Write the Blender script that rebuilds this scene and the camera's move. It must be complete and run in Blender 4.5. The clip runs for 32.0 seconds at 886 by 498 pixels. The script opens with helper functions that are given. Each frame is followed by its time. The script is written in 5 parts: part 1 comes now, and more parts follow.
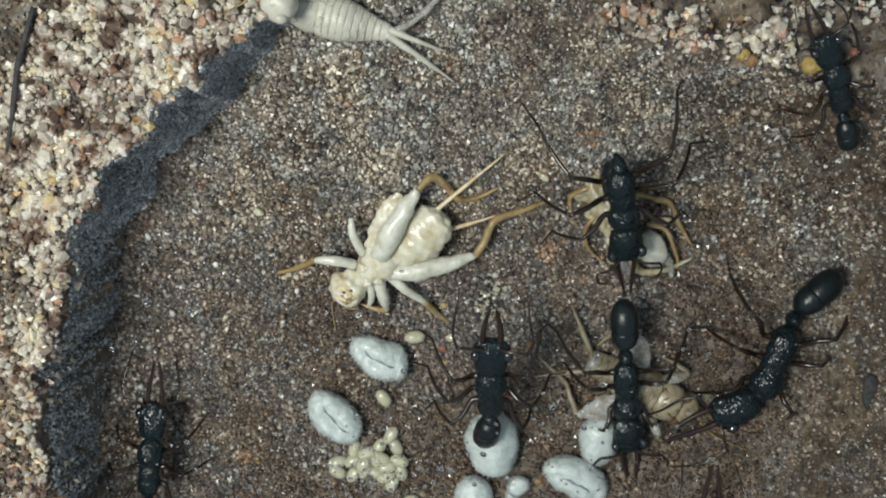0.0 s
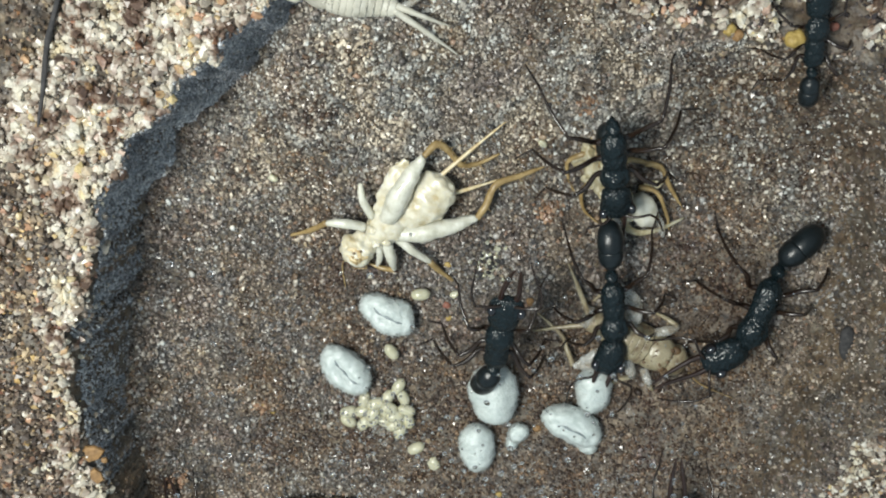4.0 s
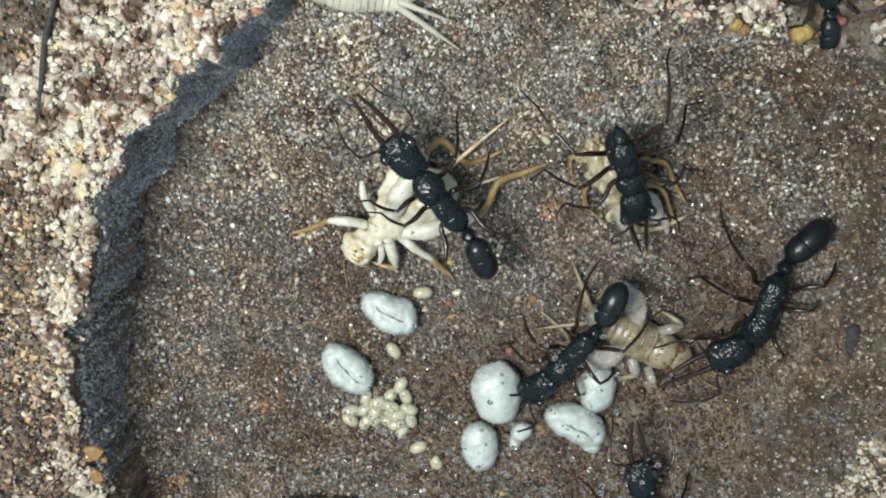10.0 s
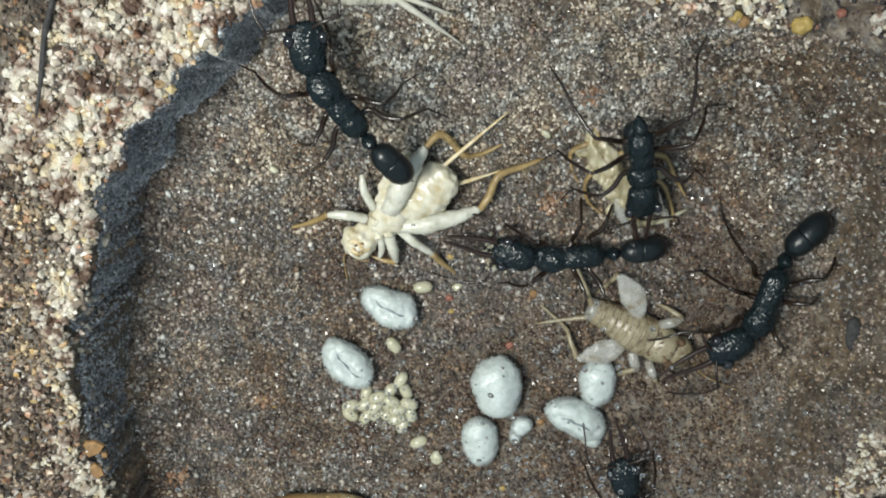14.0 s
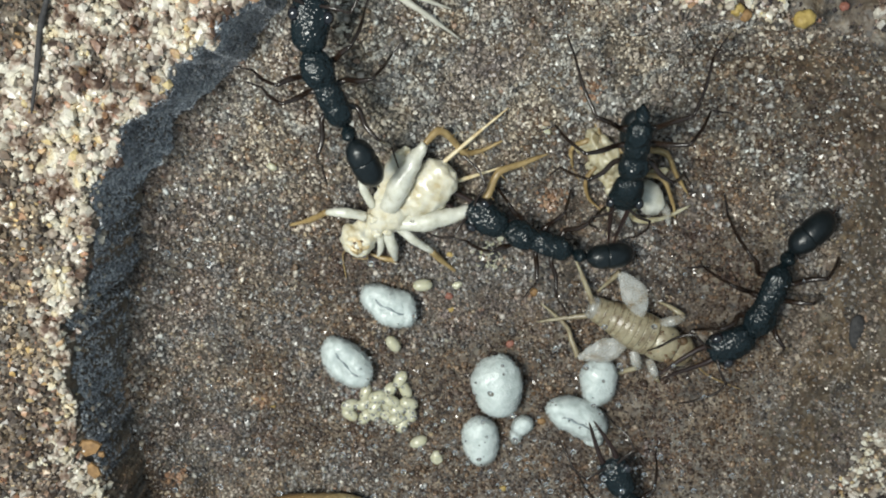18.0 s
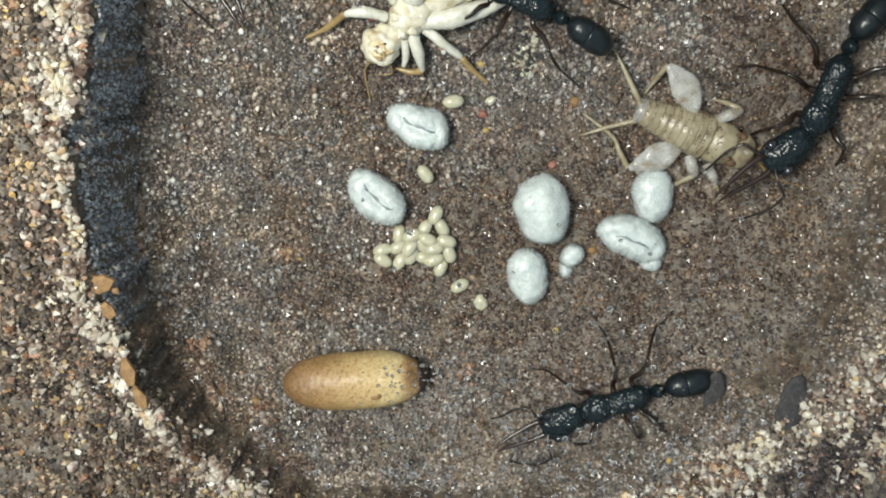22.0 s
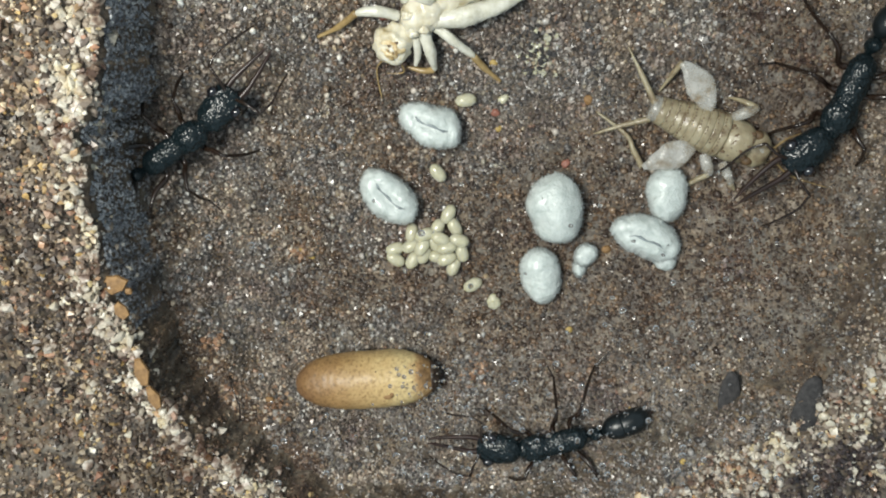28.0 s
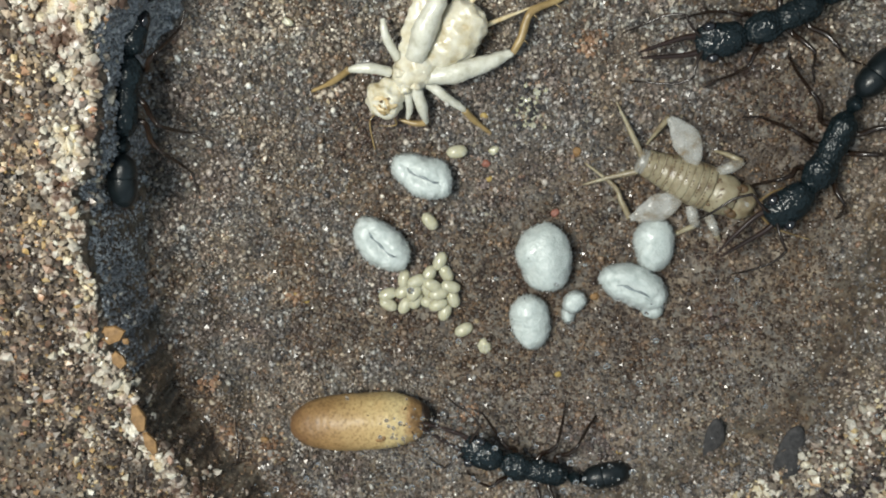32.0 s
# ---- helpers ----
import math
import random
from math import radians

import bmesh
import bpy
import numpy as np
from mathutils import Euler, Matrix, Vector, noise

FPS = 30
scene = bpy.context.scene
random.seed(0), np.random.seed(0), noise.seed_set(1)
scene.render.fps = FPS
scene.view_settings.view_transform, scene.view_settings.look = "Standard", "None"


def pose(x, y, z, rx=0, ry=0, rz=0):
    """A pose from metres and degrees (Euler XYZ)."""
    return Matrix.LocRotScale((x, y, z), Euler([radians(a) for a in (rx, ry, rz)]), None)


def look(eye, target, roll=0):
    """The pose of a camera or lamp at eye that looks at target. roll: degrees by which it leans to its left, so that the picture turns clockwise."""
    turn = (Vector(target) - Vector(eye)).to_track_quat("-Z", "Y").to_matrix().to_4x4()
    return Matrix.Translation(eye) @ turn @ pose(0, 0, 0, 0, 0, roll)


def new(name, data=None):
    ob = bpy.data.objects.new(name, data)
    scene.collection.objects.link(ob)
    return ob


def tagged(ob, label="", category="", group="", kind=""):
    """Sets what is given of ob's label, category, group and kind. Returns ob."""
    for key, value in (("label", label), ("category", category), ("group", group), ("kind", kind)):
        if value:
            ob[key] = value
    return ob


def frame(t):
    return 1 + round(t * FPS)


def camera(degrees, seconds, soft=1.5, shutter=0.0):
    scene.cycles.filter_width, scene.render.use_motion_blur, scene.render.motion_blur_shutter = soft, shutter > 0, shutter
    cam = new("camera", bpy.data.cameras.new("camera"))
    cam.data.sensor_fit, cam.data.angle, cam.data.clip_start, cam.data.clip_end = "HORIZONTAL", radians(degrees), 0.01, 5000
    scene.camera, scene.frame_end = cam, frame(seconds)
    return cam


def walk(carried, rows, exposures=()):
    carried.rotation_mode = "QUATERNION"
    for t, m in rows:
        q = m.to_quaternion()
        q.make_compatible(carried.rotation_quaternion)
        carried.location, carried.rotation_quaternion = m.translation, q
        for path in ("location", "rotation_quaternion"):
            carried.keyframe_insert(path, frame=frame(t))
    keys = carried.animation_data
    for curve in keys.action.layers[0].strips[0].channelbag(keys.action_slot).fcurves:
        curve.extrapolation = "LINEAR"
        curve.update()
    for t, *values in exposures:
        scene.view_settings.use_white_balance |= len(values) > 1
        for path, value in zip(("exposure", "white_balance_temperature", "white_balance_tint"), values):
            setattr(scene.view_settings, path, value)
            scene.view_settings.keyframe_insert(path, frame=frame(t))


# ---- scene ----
# An ants' nest chamber under a pane. All numbers below are millimetres; MM turns them into metres.
MM = 0.001
cam = camera(52.0, 32.0, 2.0)
PATH = [
    (0, 1.14, 18.13, 61.21, -13.58, 2.28, 2.10),
    (0.5, 1.05, 18.17, 61.79, -13.60, 2.23, 2.08),
    (1, 0.49, 18.51, 62.69, -13.89, 1.97, 2.20),
    (1.5, 0.54, 18.88, 63.63, -14.26, 1.88, 2.08),
    (2, 0.41, 19.51, 65.18, -15.00, 1.82, 1.99),
    (2.5, 0.41, 19.85, 65.85, -15.77, 1.75, 1.91),
    (3, 0.50, 19.82, 65.51, -16.16, 1.82, 1.82),
    (3.5, 0.46, 19.84, 65.39, -16.38, 1.86, 1.83),
    (5.5, 0.36, 20.13, 65.44, -16.59, 1.86, 1.82),
    (6, 0.37, 19.90, 65.22, -16.52, 1.91, 1.78),
    (6.5, 0.47, 19.92, 65.16, -16.59, 1.98, 1.74),
    (7, 0.54, 19.77, 65.21, -16.49, 2.01, 1.74),
    (7.5, 0.40, 19.83, 65.01, -16.57, 1.94, 1.69),
    (8, 0.41, 19.83, 64.91, -16.59, 1.95, 1.74),
    (8.5, 0.36, 19.75, 64.46, -16.67, 1.91, 1.78),
    (9, 0.35, 19.77, 64.55, -16.69, 1.91, 1.77),
    (9.5, 0.32, 19.71, 64.63, -16.66, 1.91, 1.74),
    (10, 0.29, 19.78, 64.69, -16.71, 1.91, 1.72),
    (10.5, 0.36, 19.63, 64.64, -16.66, 1.92, 1.72),
    (11, 0.30, 19.48, 64.77, -16.57, 1.88, 1.71),
    (11.5, 0.29, 19.59, 65.03, -16.66, 1.86, 1.70),
    (12, 0.38, 19.39, 64.95, -16.57, 1.89, 1.71),
    (12.5, 0.34, 19.25, 64.90, -16.52, 1.88, 1.66),
    (13, 0.08, 19.36, 64.84, -16.71, 1.73, 1.71),
    (13.5, 0.16, 19.20, 64.81, -16.63, 1.80, 1.69),
    (14, 0.14, 19.24, 64.84, -16.68, 1.77, 1.66),
    (14.5, 0.23, 19.03, 64.90, -16.55, 1.83, 1.65),
    (16.5, 0.21, 18.82, 64.48, -16.59, 1.85, 1.56),
    (17, 0.39, 18.72, 64.49, -16.52, 1.97, 1.53),
    (17.5, 0.25, 18.68, 64.49, -16.53, 1.86, 1.54),
    (18, 0.32, 18.63, 64.36, -16.50, 1.85, 1.56),
    (18.5, 0.87, 18.25, 64.48, -16.38, 1.88, 1.62),
    (19, 4.88, 16.89, 70.08, -15.89, 2.38, 1.47),
    (19.5, 13.23, 4.16, 84.28, -13.91, 2.10, 1.67),
    (20, 1.86, 4.03, 73.09, -14.40, 1.52, 1.81),
    (20.5, -0.08, -1.01, 69.55, -14.13, 0.80, 0.05),
    (21, -1.81, -2.51, 63.82, -14.28, 0.69, -0.73),
    (21.5, -2.15, -1.66, 61.82, -14.41, 1.05, -1.23),
    (22, -2.09, -1.00, 62.79, -14.44, 1.34, -2.49),
    (22.5, -2.12, -0.84, 62.83, -14.55, 1.51, -2.74),
    (23, -2.21, -0.85, 62.40, -14.79, 1.69, -2.83),
    (23.5, -2.12, -0.49, 62.94, -14.91, 1.75, -2.77),
    (24, -1.79, -0.36, 63.29, -14.99, 2.00, -2.74),
    (24.5, -1.64, -0.58, 63.00, -14.94, 2.20, -2.74),
    (25, -1.55, -0.61, 62.67, -15.00, 2.40, -2.80),
    (25.5, -1.52, -0.66, 62.94, -14.90, 2.43, -2.81),
    (27.5, -1.44, -0.23, 63.00, -15.05, 2.56, -2.86),
    (28, -1.56, -0.41, 62.33, -15.02, 2.47, -2.82),
    (28.5, -1.44, -0.29, 62.15, -15.16, 2.62, -2.88),
    (29, -1.53, -0.44, 62.04, -15.11, 2.65, -2.92),
    (29.5, -1.55, -0.40, 62.04, -15.17, 2.65, -2.95),
    (30, -1.48, -0.46, 61.94, -15.19, 2.71, -3.00),
    (30.5, -1.30, -0.32, 61.96, -15.27, 2.83, -2.99),
    (31, -1.42, -0.22, 62.08, -15.26, 2.73, -2.99),
    (31.5, -1.22, 0.33, 62.62, -15.04, 2.66, -2.93),
    (32, -0.21, 4.00, 62.70, -15.11, 2.81, -2.63),
]


def mm_pose(x, y, z, rx=0, ry=0, rz=0):
    return pose(x * MM, y * MM, z * MM, rx, ry, rz)


EXPOSURES = [(0, -0.4, 6320, 7.2), (1, -0.38, 6320, 7.2), (2, -0.07, 6320, 7.2), (3.5, 0, 6320, 7.2), (6, -0.11, 6320, 7.2), (7, -0.1, 6320, 7.2), (8, -0.04, 6320, 7.2), (9, -0.08, 6320, 7.2), (10, 0, 6320, 7.2), (12, 0, 6320, 7.2), (13, -0.08, 6320, 7.2), (14, -0.1, 6320, 7.2), (18, -0.1, 6320, 7.2), (18.5, -0.02, 6370, 7.6), (19, 0.38, 6420, 8), (20, 0.1, 6500, 8.5), (21, 0.12, 6500, 8.5), (25, 0.03, 6500, 8.5), (28, -0.01, 6500, 8.5), (31, -0.02, 6500, 8.5), (32, -0.12, 6500, 8.5)]
walk(cam, [(t, mm_pose(*row)) for t, *row in PATH], EXPOSURES)

# ---- light ----
world = bpy.data.worlds.new("world")
world.use_nodes = True
world.node_tree.nodes["Background"].inputs[0].default_value = (0.70, 0.86, 0.97, 1)
world.node_tree.nodes["Background"].inputs[1].default_value = 0.56
scene.world = world
lamp_data = bpy.data.lights.new("torch", "AREA")
lamp_data.shape, lamp_data.size, lamp_data.energy, lamp_data.color = "DISK", 0.04, 0.235, (1.0, 0.982, 0.9)
lamp = new("torch", lamp_data)
lamp.matrix_world = look((-0.045, 0.012, 0.105), (0.004, -0.012, -0.012))
scene.view_settings.exposure = 0.0


# ---- materials ----
def material(name, base, rough=0.5, spec=0.5, metal=0.0):
    m = bpy.data.materials.new(name)
    m.use_nodes = True
    b = m.node_tree.nodes["Principled BSDF"]
    b.inputs["Base Color"].default_value = (*base, 1)
    b.inputs["Roughness"].default_value = rough
    b.inputs["Specular IOR Level"].default_value = spec
    b.inputs["Metallic"].default_value = metal
    return m


def node(m, kind, **values):
    n = m.node_tree.nodes.new(kind)
    for k, v in values.items():
        n.inputs[k].default_value = v
    return n


def ramp(m, stops):
    n = m.node_tree.nodes.new("ShaderNodeValToRGB")
    e = n.color_ramp.elements
    e[0].position, e[0].color = stops[0][0], (*stops[0][1], 1)
    e[1].position, e[1].color = stops[1][0], (*stops[1][1], 1)
    for p, c in stops[2:]:
        k = e.new(p)
        k.color = (*c, 1)
    return n


def mottled(name, stops, size, rough=0.5, bump=0.0, bump_size=0.2, spec=0.5, sss=0.0, sss_radius=(1, 1, 1), coat=0.0):
    """A surface whose colour runs through stops by noise of that size, with fine relief; sizes in mm."""
    m = material(name, stops[0][1], rough, spec)
    tree, b = m.node_tree, m.node_tree.nodes["Principled BSDF"]
    co = node(m, "ShaderNodeTexCoord")
    n1 = node(m, "ShaderNodeTexNoise", Scale=1000.0 / size, Detail=4.0, Roughness=0.6)
    tree.links.new(co.outputs["Object"], n1.inputs["Vector"])
    r = ramp(m, stops)
    tree.links.new(n1.outputs["Fac"], r.inputs[0])
    tree.links.new(r.outputs[0], b.inputs["Base Color"])
    if bump:
        n2 = node(m, "ShaderNodeTexNoise", Scale=1000.0 / bump_size, Detail=3.0)
        tree.links.new(co.outputs["Object"], n2.inputs["Vector"])
        bp = node(m, "ShaderNodeBump", Strength=bump, Distance=bump_size * MM * 0.5)
        tree.links.new(n2.outputs["Fac"], bp.inputs["Height"])
        tree.links.new(bp.outputs["Normal"], b.inputs["Normal"])
    if sss:
        b.inputs["Subsurface Weight"].default_value = sss
        b.inputs["Subsurface Radius"].default_value = sss_radius
        b.inputs["Subsurface Scale"].default_value = 0.6 * MM
    b.inputs["Coat Weight"].default_value = coat
    b.inputs["Coat Roughness"].default_value = 0.15
    return m


def grains(name, stops, rough=0.45, patch=9.0, dark=0.55, tint=None, tint_size=7.0):
    """Sand: each grain takes its own colour, darker or lighter by large damp patches."""
    m = material(name, stops[0][1], rough)
    tree, b = m.node_tree, m.node_tree.nodes["Principled BSDF"]
    geo = node(m, "ShaderNodeNewGeometry")
    r = ramp(m, stops)
    r.color_ramp.interpolation = "LINEAR"
    tree.links.new(geo.outputs["Random Per Island"], r.inputs[0])
    co = node(m, "ShaderNodeTexCoord")
    n1 = node(m, "ShaderNodeTexNoise", Scale=1000.0 / patch, Detail=3.0)
    tree.links.new(co.outputs["Object"], n1.inputs["Vector"])
    r2 = ramp(m, [(0.35, (dark, dark, dark * 1.02)), (0.65, (1, 1, 1))])
    tree.links.new(n1.outputs["Fac"], r2.inputs[0])
    mx = m.node_tree.nodes.new("ShaderNodeMix")
    mx.data_type, mx.blend_type = "RGBA", "MULTIPLY"
    mx.inputs[0].default_value = 1.0
    tree.links.new(r.outputs[0], mx.inputs[6])
    tree.links.new(r2.outputs[0], mx.inputs[7])
    n3 = node(m, "ShaderNodeTexNoise", Scale=1000.0 / 0.12, Detail=2.0)
    tree.links.new(co.outputs["Object"], n3.inputs["Vector"])
    r3 = ramp(m, [(0.3, (0.72, 0.72, 0.72)), (0.7, (1.1, 1.1, 1.1))])
    tree.links.new(n3.outputs["Fac"], r3.inputs[0])
    my = m.node_tree.nodes.new("ShaderNodeMix")
    my.data_type, my.blend_type = "RGBA", "MULTIPLY"
    my.inputs[0].default_value = 1.0
    tree.links.new(mx.outputs[2], my.inputs[6])
    tree.links.new(r3.outputs[0], my.inputs[7])
    if tint:
        n4 = node(m, "ShaderNodeTexNoise", Scale=1000.0 / tint_size, Detail=3.0, Roughness=0.6)
        tree.links.new(co.outputs["Object"], n4.inputs["Vector"])
        r4 = ramp(m, tint)
        tree.links.new(n4.outputs["Fac"], r4.inputs[0])
        mz = m.node_tree.nodes.new("ShaderNodeMix")
        mz.data_type, mz.blend_type = "RGBA", "MULTIPLY"
        mz.inputs[0].default_value = 1.0
        tree.links.new(my.outputs[2], mz.inputs[6])
        tree.links.new(r4.outputs[0], mz.inputs[7])
        my = mz
    tree.links.new(my.outputs[2], b.inputs["Base Color"])
    return m


TINTS = [(0.3, (0.68, 0.63, 0.67)), (0.42, (1.0, 0.95, 0.91)), (0.5, (0.88, 0.95, 1.02)), (0.58, (1.05, 0.98, 0.88)), (0.7, (1.32, 1.29, 1.24))]
M_BLOCK = mottled("damp_plaster", [(0.3, (0.0209, 0.0181, 0.0153)), (0.42, (0.0558, 0.0467, 0.0383)), (0.5, (0.0867, 0.0662, 0.0474)), (0.58, (0.108, 0.0944, 0.0767)), (0.72, (0.196, 0.164, 0.122))], 0.8, 0.5, 0.9, 0.28)
M_FLOOR = grains("floor_grains", [(0.0, (0.0613, 0.0546, 0.05242)), (0.25, (0.1112, 0.0961, 0.08496)), (0.5, (0.1897, 0.16, 0.1363)), (0.7, (0.2795, 0.235, 0.2035)), (0.74, (0.306, 0.2, 0.144)), (0.78, (0.3162, 0.265, 0.1824)), (0.83, (0.3162, 0.28, 0.2544)), (0.93, (0.4284, 0.385, 0.336)), (1.0, (0.48, 0.45, 0.41))], 0.3, 4.0, dark=0.66, tint=TINTS)
# Dry sand, brightened: stronger torch light on the upper floor is in the colour.
M_DRY_LIT = grains("dry_floor_grains", [(0.0, (0.0575, 0.0529, 0.0483)), (0.25, (0.172, 0.156, 0.136)), (0.5, (0.31, 0.276, 0.236)), (0.7, (0.437, 0.391, 0.322)), (0.85, (0.529, 0.483, 0.414)), (1.0, (0.851, 0.816, 0.736))], 0.35, 4.0, dark=0.7, tint=TINTS)
# Damp sand, darkened further to stand for weaker torch light and shade.
M_DAMP_SHADE = grains("damp_floor_grains", [(0.0, (0.053, 0.039, 0.03255)), (0.3, (0.08268, 0.06, 0.04743)), (0.6, (0.1325, 0.096, 0.07347)), (0.78, (0.1908, 0.13, 0.08556)), (0.92, (0.2385, 0.175, 0.1256)), (1.0, (0.3498, 0.28, 0.2093))], 0.22, 3.0, dark=0.62, tint=TINTS)
# Lightened and blued: the hazy blue light on the shaded wall is painted in.
M_WALL = grains("wall_grains", [(0.0, (0.14, 0.15, 0.165)), (0.55, (0.39, 0.41, 0.44)), (0.85, (0.6, 0.615, 0.63)), (1.0, (0.76, 0.76, 0.75))], 0.3)
M_STAIN = grains("stained_sand", [(0.0, (0.12, 0.07, 0.04)), (0.5, (0.27, 0.155, 0.095)), (0.8, (0.36, 0.22, 0.13)), (1.0, (0.42, 0.33, 0.24))], 0.4, 2.0, dark=0.7)
M_RIM = grains("pale_rim_sand", [(0.0, (0.06, 0.05, 0.045)), (0.03, (0.2, 0.165, 0.14)), (0.16, (0.32, 0.275, 0.23)), (0.45, (0.42, 0.39, 0.335)), (0.74, (0.51, 0.49, 0.44)), (0.86, (0.54, 0.52, 0.48)), (0.90, (0.45, 0.37, 0.2)), (0.94, (0.366, 0.206, 0.139)), (1.0, (0.61, 0.60, 0.57))], 0.36, 2.2, dark=0.78, tint=[(0.365, (0.27, 0.18, 0.145)), (0.415, (0.62, 0.48, 0.40)), (0.46, (1.0, 0.93, 0.88)), (0.54, (1.22, 1.2, 1.14)), (0.6, (1.12, 1.08, 0.97)), (0.68, (1.03, 0.91, 0.68))], tint_size=2.2)
M_BROWN = grains("brown_rim_sand", [(0.0, (0.025, 0.02, 0.018)), (0.4, (0.11, 0.088, 0.073)), (0.68, (0.21, 0.175, 0.14)), (0.82, (0.37, 0.315, 0.24)), (0.9, (0.27, 0.15, 0.105)), (0.95, (0.36, 0.26, 0.11)), (1.0, (0.66, 0.61, 0.53))], 0.4, 2.4, dark=0.5, tint=[(0.3, (0.64, 0.51, 0.45)), (0.42, (1.0, 0.91, 0.84)), (0.52, (0.92, 0.93, 0.95)), (0.62, (1.15, 1.05, 0.85)), (0.7, (1.3, 1.25, 1.15))], tint_size=3.5)
# Dark brown sand that also carries the shadow gaps along the upper rim.
M_DARK = grains("dark_rim_sand", [(0.0, (0.016, 0.012, 0.013)), (0.5, (0.05, 0.038, 0.038)), (0.8, (0.10, 0.08, 0.075)), (0.93, (0.17, 0.12, 0.10)), (1.0, (0.34, 0.29, 0.25))], 0.4, 3.0, dark=0.7)
M_ANT = mottled("black_cuticle", [(0.3, (0.003, 0.006, 0.007)), (0.7, (0.007, 0.013, 0.016))], 0.3, 0.23, 0.2, 0.09, 0.33)


def patchy(m, stops, size):
    """Lets broad patches of that size darken, lighten and tint a material's colour."""
    tree, b = m.node_tree, m.node_tree.nodes["Principled BSDF"]
    old = b.inputs["Base Color"].links[0].from_socket
    co = node(m, "ShaderNodeTexCoord")
    n1 = node(m, "ShaderNodeTexNoise", Scale=1000.0 / size, Detail=4.0, Roughness=0.6)
    tree.links.new(co.outputs["Object"], n1.inputs["Vector"])
    r = ramp(m, stops)
    tree.links.new(n1.outputs["Fac"], r.inputs[0])
    mx = m.node_tree.nodes.new("ShaderNodeMix")
    mx.data_type, mx.blend_type = "RGBA", "MULTIPLY"
    mx.inputs[0].default_value = 1.0
    tree.links.new(old, mx.inputs[6])
    tree.links.new(r.outputs[0], mx.inputs[7])
    tree.links.new(mx.outputs[2], b.inputs["Base Color"])


patchy(M_BROWN, [(0.34, (0.76, 0.71, 0.68)), (0.5, (1.2, 1.17, 1.15)), (0.66, (1.5, 1.47, 1.43))], 7.0)
patchy(M_BLOCK, [(0.3, (0.62, 0.56, 0.56)), (0.42, (1.0, 0.92, 0.84)), (0.5, (0.9, 0.93, 0.95)), (0.58, (1.15, 1.0, 0.82)), (0.7, (1.45, 1.36, 1.25))], 5.0)


M_GASTER = mottled("smooth_black_cuticle", [(0.3, (0.003, 0.005, 0.006)), (0.7, (0.008, 0.012, 0.014))], 0.6, 0.3, 0.3, 0.12, 0.4)
M_LEG = mottled("dark_leg", [(0.3, (0.008, 0.005, 0.004)), (0.7, (0.02, 0.012, 0.008))], 0.8, 0.22)
M_JAW = mottled("dark_red_jaw", [(0.3, (0.010, 0.006, 0.005)), (0.7, (0.028, 0.013, 0.009))], 0.8, 0.28)
M_EYE = material("eye", (0.006, 0.006, 0.008), 0.1, 0.9)
M_LARVA = mottled("white_larva", [(0.3, (0.36, 0.405, 0.39)), (0.5, (0.45, 0.495, 0.48)), (0.7, (0.51, 0.55, 0.535))], 0.6, 0.36, 0.9, 0.2, 0.5, 0.35, (1.0, 1.0, 0.95), 0.2)
M_LARVA_CREASE = mottled("larva_crease", [(0.3, (0.08, 0.10, 0.11)), (0.7, (0.26, 0.30, 0.31))], 0.5, 0.4)
M_EGG = mottled("egg", [(0.3, (0.43, 0.415, 0.30)), (0.7, (0.55, 0.53, 0.40))], 0.6, 0.2, 0.0, 0.2, 0.5, 0.6, (1, 0.95, 0.7), 0.4)
M_EGG.node_tree.nodes["Principled BSDF"].inputs["Alpha"].default_value = 0.82
M_COCOON = material("cocoon_silk", (0.4, 0.28, 0.12), 0.45, 0.4)


